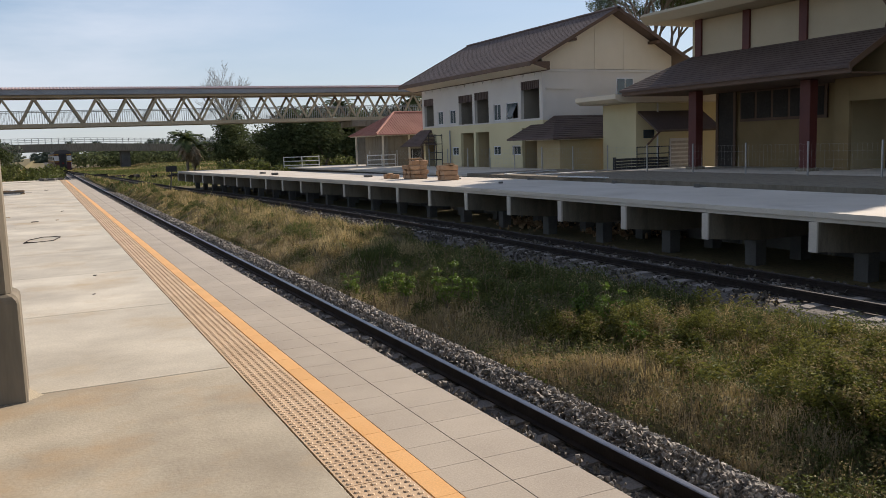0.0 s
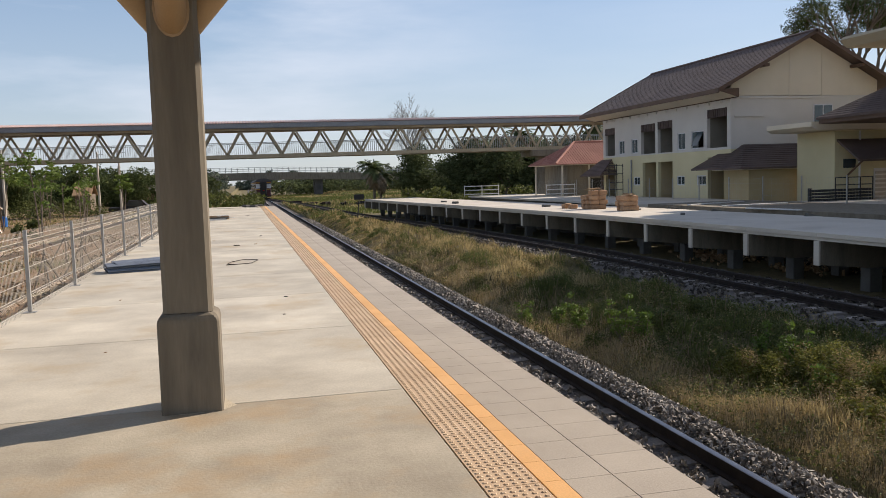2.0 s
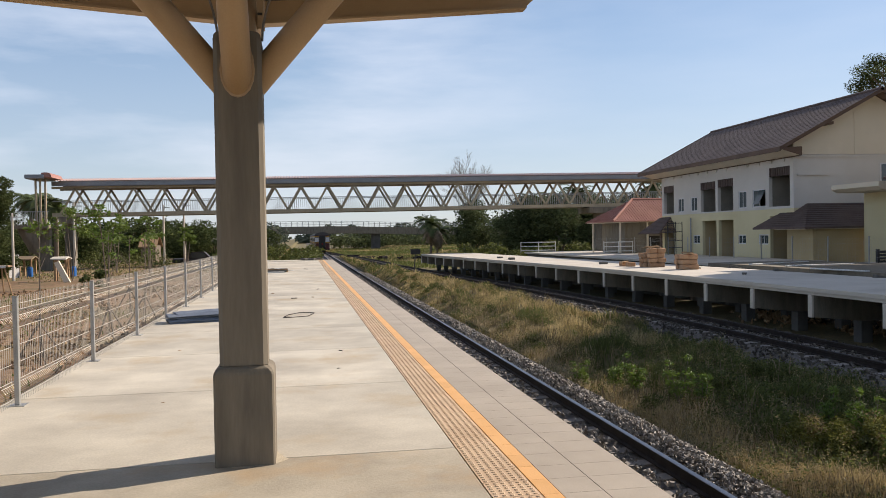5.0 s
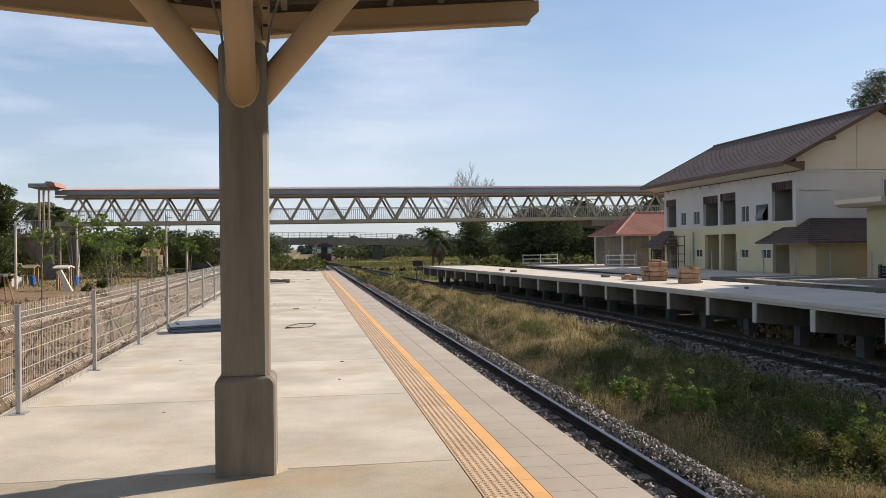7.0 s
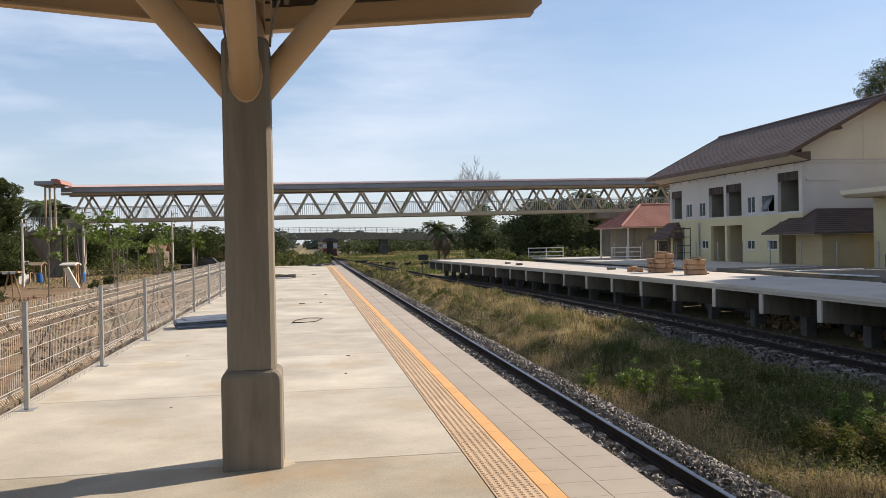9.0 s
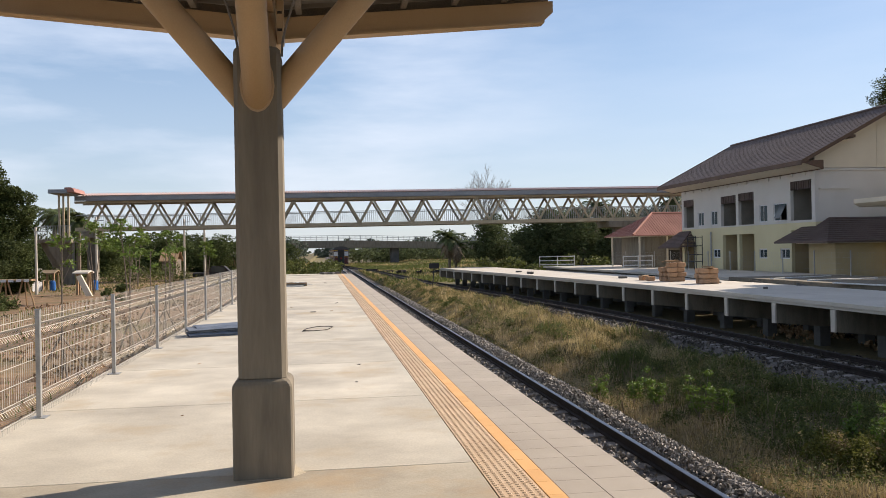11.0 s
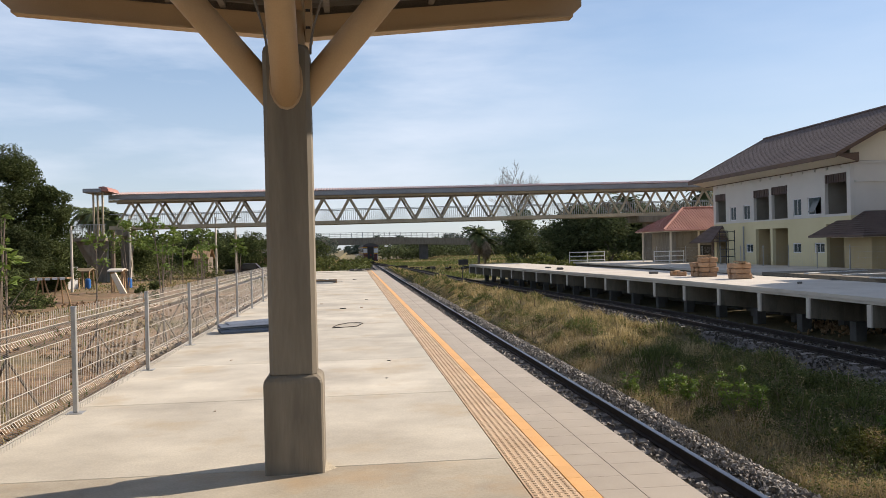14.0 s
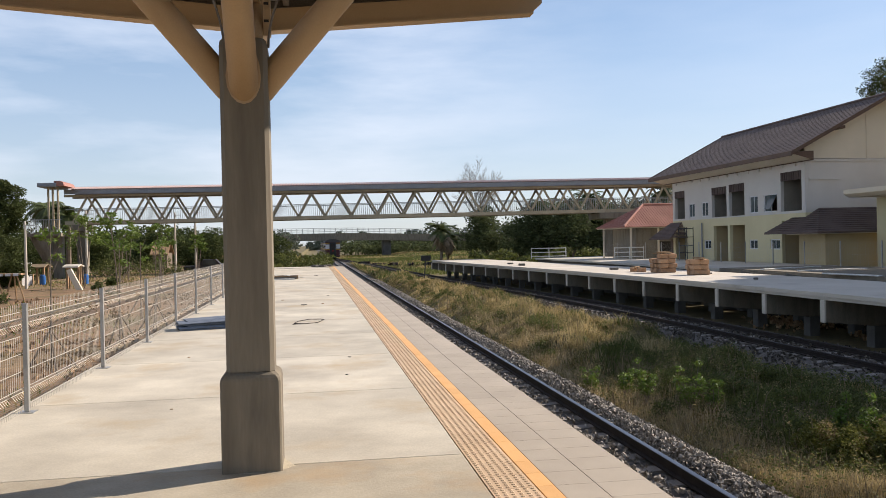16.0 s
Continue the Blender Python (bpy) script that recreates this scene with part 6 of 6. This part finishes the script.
for k, (x, y, sx, sy, sz) in enumerate(((-0.25, 22.7, 0.16, 0.1, 0.03), (0.25, 22.9, 0.06, 0.05, 0.03), (0.45, 26.5, 0.2, 0.04, 0.02), (-0.9, 25, 0.14, 0.06, 0.02), (0.5, 11.9, 0.05, 0.03, 0.015), (-1.4, 8.6, 0.03, 0.02, 0.01), (0.4, 10.3, 0.03, 0.03, 0.012), (-1.8, 12.6, 0.06, 0.03, 0.012), (0.15, 44, 0.25, 0.1, 0.04))):
    ob = tagged(part("debris_scrap", bm_box(-sx * 0.5, -sy * 0.5, 0, sx * 0.5, sy * 0.5, sz * 0.5, bevel=0.003), M_TIMBER if k % 2 else M_RAIL), "small scrap lying on the concrete platform", "scrap", "scraps")
    ob.matrix_basis = pose(x, y, 0.001, 0, 0, 37 * k)
pl = empty("timber_pile", (-1.55, 40.5, 0), "pile of planks and pipes on the platform", "timber pile")
rr = random.Random(6)
for k in range(9):
    part("plank", bm_box(-0.55, -0.06, 0, 0.75, 0.06, 0.06), (M_TIMBER, M_SIGN, M_CONC_DARK)[k % 3], pl, at=pose(rr.uniform(-.15, .15), rr.uniform(-0.5, 0.5), 0.002 + 0.062 * (k // 3), 0, 0, rr.uniform(-12, 12)))
part("pipe", tube(bmesh.new(), (0.3, -0.4, 0.2), (1.1, 0.5, 0.05), 0.025, sides=6), M_GALV, pl)
eb = empty("rubble_heap", (0.3, 61.0, 0.03), "low heap of dark scrap at the platform end", "rubble heap")
for k in range(8):
    part("lump", bm_box(-0.25, -0.12, 0, 0.25, 0.12, 0.14, bevel=0.03), M_CONC_DARK, eb, at=pose(rr.uniform(-1, 1.2), rr.uniform(-.6, .6), 0, 0, 0, rr.uniform(0, 180)))

# ---- beside the line ----
sg = empty("line_sign", (7.1, 54, hill(7.1, 54)), "black sign board on a leaning post beside track", "sign")
part("post", tube(bmesh.new(), (0, 0, -0.1), (0.18, 0, 1.55), 0.035, sides=6), M_BLACK, sg)
part("board", bm_box(-0.15, -0.03, 1.5, 0.5, 0.03, 1.85), M_BLACK, sg)
for k, (x, y, n) in enumerate(((5.9, 118, 5), (7.6, 128, 7), (9.6, 122, 6), (11.2, 116, 8), (13.5, 114, 7), (15.8, 113, 7))):
    ps = empty("sleeper_pile", (x, y, -1.5), "pile of old dark railway sleepers beside the line", "sleeper pile", "sleeper piles", turn=20 * k)
    for j in range(n):
        part("old_sleeper", bm_box(-1.0, -0.12, 0, 1.0, 0.12, 0.15), M_RAIL, ps, at=pose(0.1 * (j % 2), 0.27 * (j % 3), 0.152 * (j // 3), 0, 0, 3 * j % 7))

# ---- far left: road, stalls, poles ----
tagged(part("road", bm_box(-40, 86, -1.62, -4.5, 94, -1.10), M_ROAD), "grey asphalt road beyond the dirt field", "road", kind="structure")
for k, (x, y, h) in enumerate(((-17.58, 55, 4.3), (-16.8, 66, 5.4), (-13.2, 84, 5.8), (-11.3, 84, 6.0), (-8.2, 120, 7.5))):
    lp = empty("utility_pole", (x, y, hill(x, y) - 0.1), "pale concrete utility pole beside the road", "pole", "utility poles")
    part("shaft", tube(bmesh.new(), (0, 0, 0), (0, 0, h), 0.055 + 0.0007 * y, 0.04 + 0.0005 * y, sides=8), M_CONC_PALE, lp)
    part("arm", bm_box(-0.08, -0.05, h - 0.3, 0.6, 0.05, h - 0.24), M_GALV, lp)
tr = empty("timber_trestle", (-13.9, 40.5, -0.95), "timber trestle table with a pale plank top", "trestle")
for x in (-0.4, 0.45):
    for sx in (-0.35, 0.0, 0.35):
        part("leg", tube(bmesh.new(), (x + sx * 1.4, 0.3 * (sx == 0), 0), (x + sx * 0.3, 0, 1.5), 0.04, sides=6), M_TIMBER, tr)
part("top_beam", bm_box(-0.85, -0.35, 1.5, 0.85, 0.25, 1.58), M_TIMBER, tr)
for i in range(5):
    part("end_board", bm_box(-0.8 + 0.33 * i, -0.37, 1.46, -0.58 + 0.33 * i, -0.352, 1.58), M_SIGN, tr)
bd = empty("white_board", (-18.97, 59.5, -0.95), "tall white notice board standing by the road", "board", turn=50)
part("panel", bm_box(-0.36, 0, 0.15, 0.36, 0.05, 1.8), M_SIGN, bd)
for x in (-0.22, 0.22):
    part("leg", bm_box(x - 0.03, 0.055, -0.1, x + 0.03, 0.11, 1.7), M_GALV, bd)
for k, (x, y, m, nm) in enumerate(((-18.14, 60, M_PLASTIC_BLUE, "blue"), (-15.25, 59.5, M_PLASTIC_BLUE, "dark blue"))):
    br = empty("plastic_barrel", (x, y, hill(x, y) - 0.03), nm + " plastic barrel standing on the ground", "barrel", "barrels")
    bm = bmesh.new()
    for z0, r0, z1, r1 in ((0, 0.16, 0.06, 0.19), (0.06, 0.19, 0.62, 0.19), (0.62, 0.19, 0.7, 0.13)):
        tube(bm, (0, 0, z0), (0, 0, z1), r0, r1, sides=14)
    part("drum", bm, m, br)
    part("rim", tube(bmesh.new(), (0, 0, 0.695), (0, 0, 0.73), 0.14, sides=14), m, br)

# sloping slab for the lower stair flight, set nearer than the tower
lean = empty("leaning_slab", (-13.0, 49.0, -0.95), "pale concrete slab for the lower stair flight", "slab")
part("slab", prism(bmesh.new(), [(0.1, 0), (0.45, 0.02), (-0.3, 1.55), (-0.55, 1.45)], -0.1, 0.1), M_CREAMWALL, lean)


def stall(x, y, w, h, roofm, label, turn=0, d=1.7, pitch=0.3):
    s = empty("market_stall", (x, y, hill(x, y) - 0.02), label, "stall", "roadside stalls", turn=turn)
    for a_ in (-w / 2, w / 2):
        for b_ in (0.5 - d, d - 0.5):
            part("post", bm_box(a_ - 0.06, b_ - 0.06, 0, a_ + 0.06, b_ + 0.06, h), M_TIMBER, s)
    part("roof", prism(bmesh.new(), [(-d, h - 0.1), (0, h + pitch * d), (d, h - 0.1), (d, h - 0.02), (0, h + pitch * d + 0.08), (-d, h - 0.02)], -w / 2 - 0.18 * d, w / 2 + 0.18 * d, "x"), roofm, s)
    if d > 1:
        part("counter", bm_box(-w / 2 + 0.1, -0.9, 0, w / 2 - 0.1, -0.3, 0.9), M_TIMBER, s)


stall(-13.85, 51.5, 0.6, 1.35, M_CONC_PALE, "small stall with a pale sheet roof", d=0.7, pitch=0.02)
stall(-19.5, 64, 0.75, 1.25, M_DEADFROND, "small stall with a thatched roof", d=1.0, pitch=0.12)
stall(-7.5, 100, 3.5, 1.9, M_SHEET, "roadside stall with a grey roof")
stall(-14.4, 124, 3.0, 1.9, M_DEADFROND, "roadside stall with a brown roof")
stall(-9.2, 112, 4.0, 1.9, M_SHEET, "roadside stall with a grey roof")
hs = empty("roadside_house", (-17.3, 99, -1.4), "small house with an ochre roof among trees", "house")
part("wall", bm_box(-0.8, 0, 0, 0.8, 3.5, 2.5), M_BARK, hs)
part("roof", prism(bmesh.new(), [(-0.4, 2.3), (1.75, 3.75), (3.9, 2.3), (3.9, 2.4), (1.75, 3.85), (-0.4, 2.4)], -1.0, 1.0, "x"), M_TIMBER, hs)
pk = empty("pickup_truck", (-10.2, 85, -1.1), "dark pickup truck parked on the road", "car")
part("body", bm_box(-2.3, -0.8, 0.4, 2.3, 0.8, 0.95, bevel=0.1), M_BLACK, pk)
part("cab", prism(bmesh.new(), [(-0.9, 0.94), (-0.5, 1.55), (0.7, 1.55), (1.3, 0.94)], -0.72, 0.72), M_BLACK, pk)
for x in (-1.5, 1.5):
    for y in (-0.8, 0.65):
        w = part("wheel", tube(bmesh.new(), (x, y, 0.34), (x, y + 0.16, 0.34), 0.34, sides=16), M_BLACK, pk)
part("window", bm_box(-0.5, -0.735, 1.0, 0.75, -0.722, 1.45), M_GLASS, pk)

# drainpipe and scaffold at the house
pp = empty("drain_pipe", (26.9, 56.0 - 1.2, HF), "grey rain pipe on the house wall", "pipe")
part("pipe", tube(bmesh.new(), (0, 0, 0), (0, 0, 3.3), 0.05, sides=8), M_BRIDGEGREY, pp)
sc = empty("scaffold_frame", (25.9, 55.2, 0.0), "narrow dark steel scaffold beside the house", "scaffold")
for x in (-0.3, 0.3):
    for y in (-0.5, 0.5):
        part("upright", tube(bmesh.new(), (x, y, -0.03), (x, y, 2.3), 0.03, sides=6), M_BLACK, sc)
for z in (0.5, 1.0, 1.6, 2.2):
    for y in (-0.5, 0.5):
        part("rung", tube(bmesh.new(), (-0.3, y, z), (0.3, y, z), 0.025, sides=6), M_BLACK, sc)
    part("brace", tube(bmesh.new(), (-0.3, -0.5, z), (-0.3, 0.5, z), 0.025, sides=6), M_BLACK, sc)
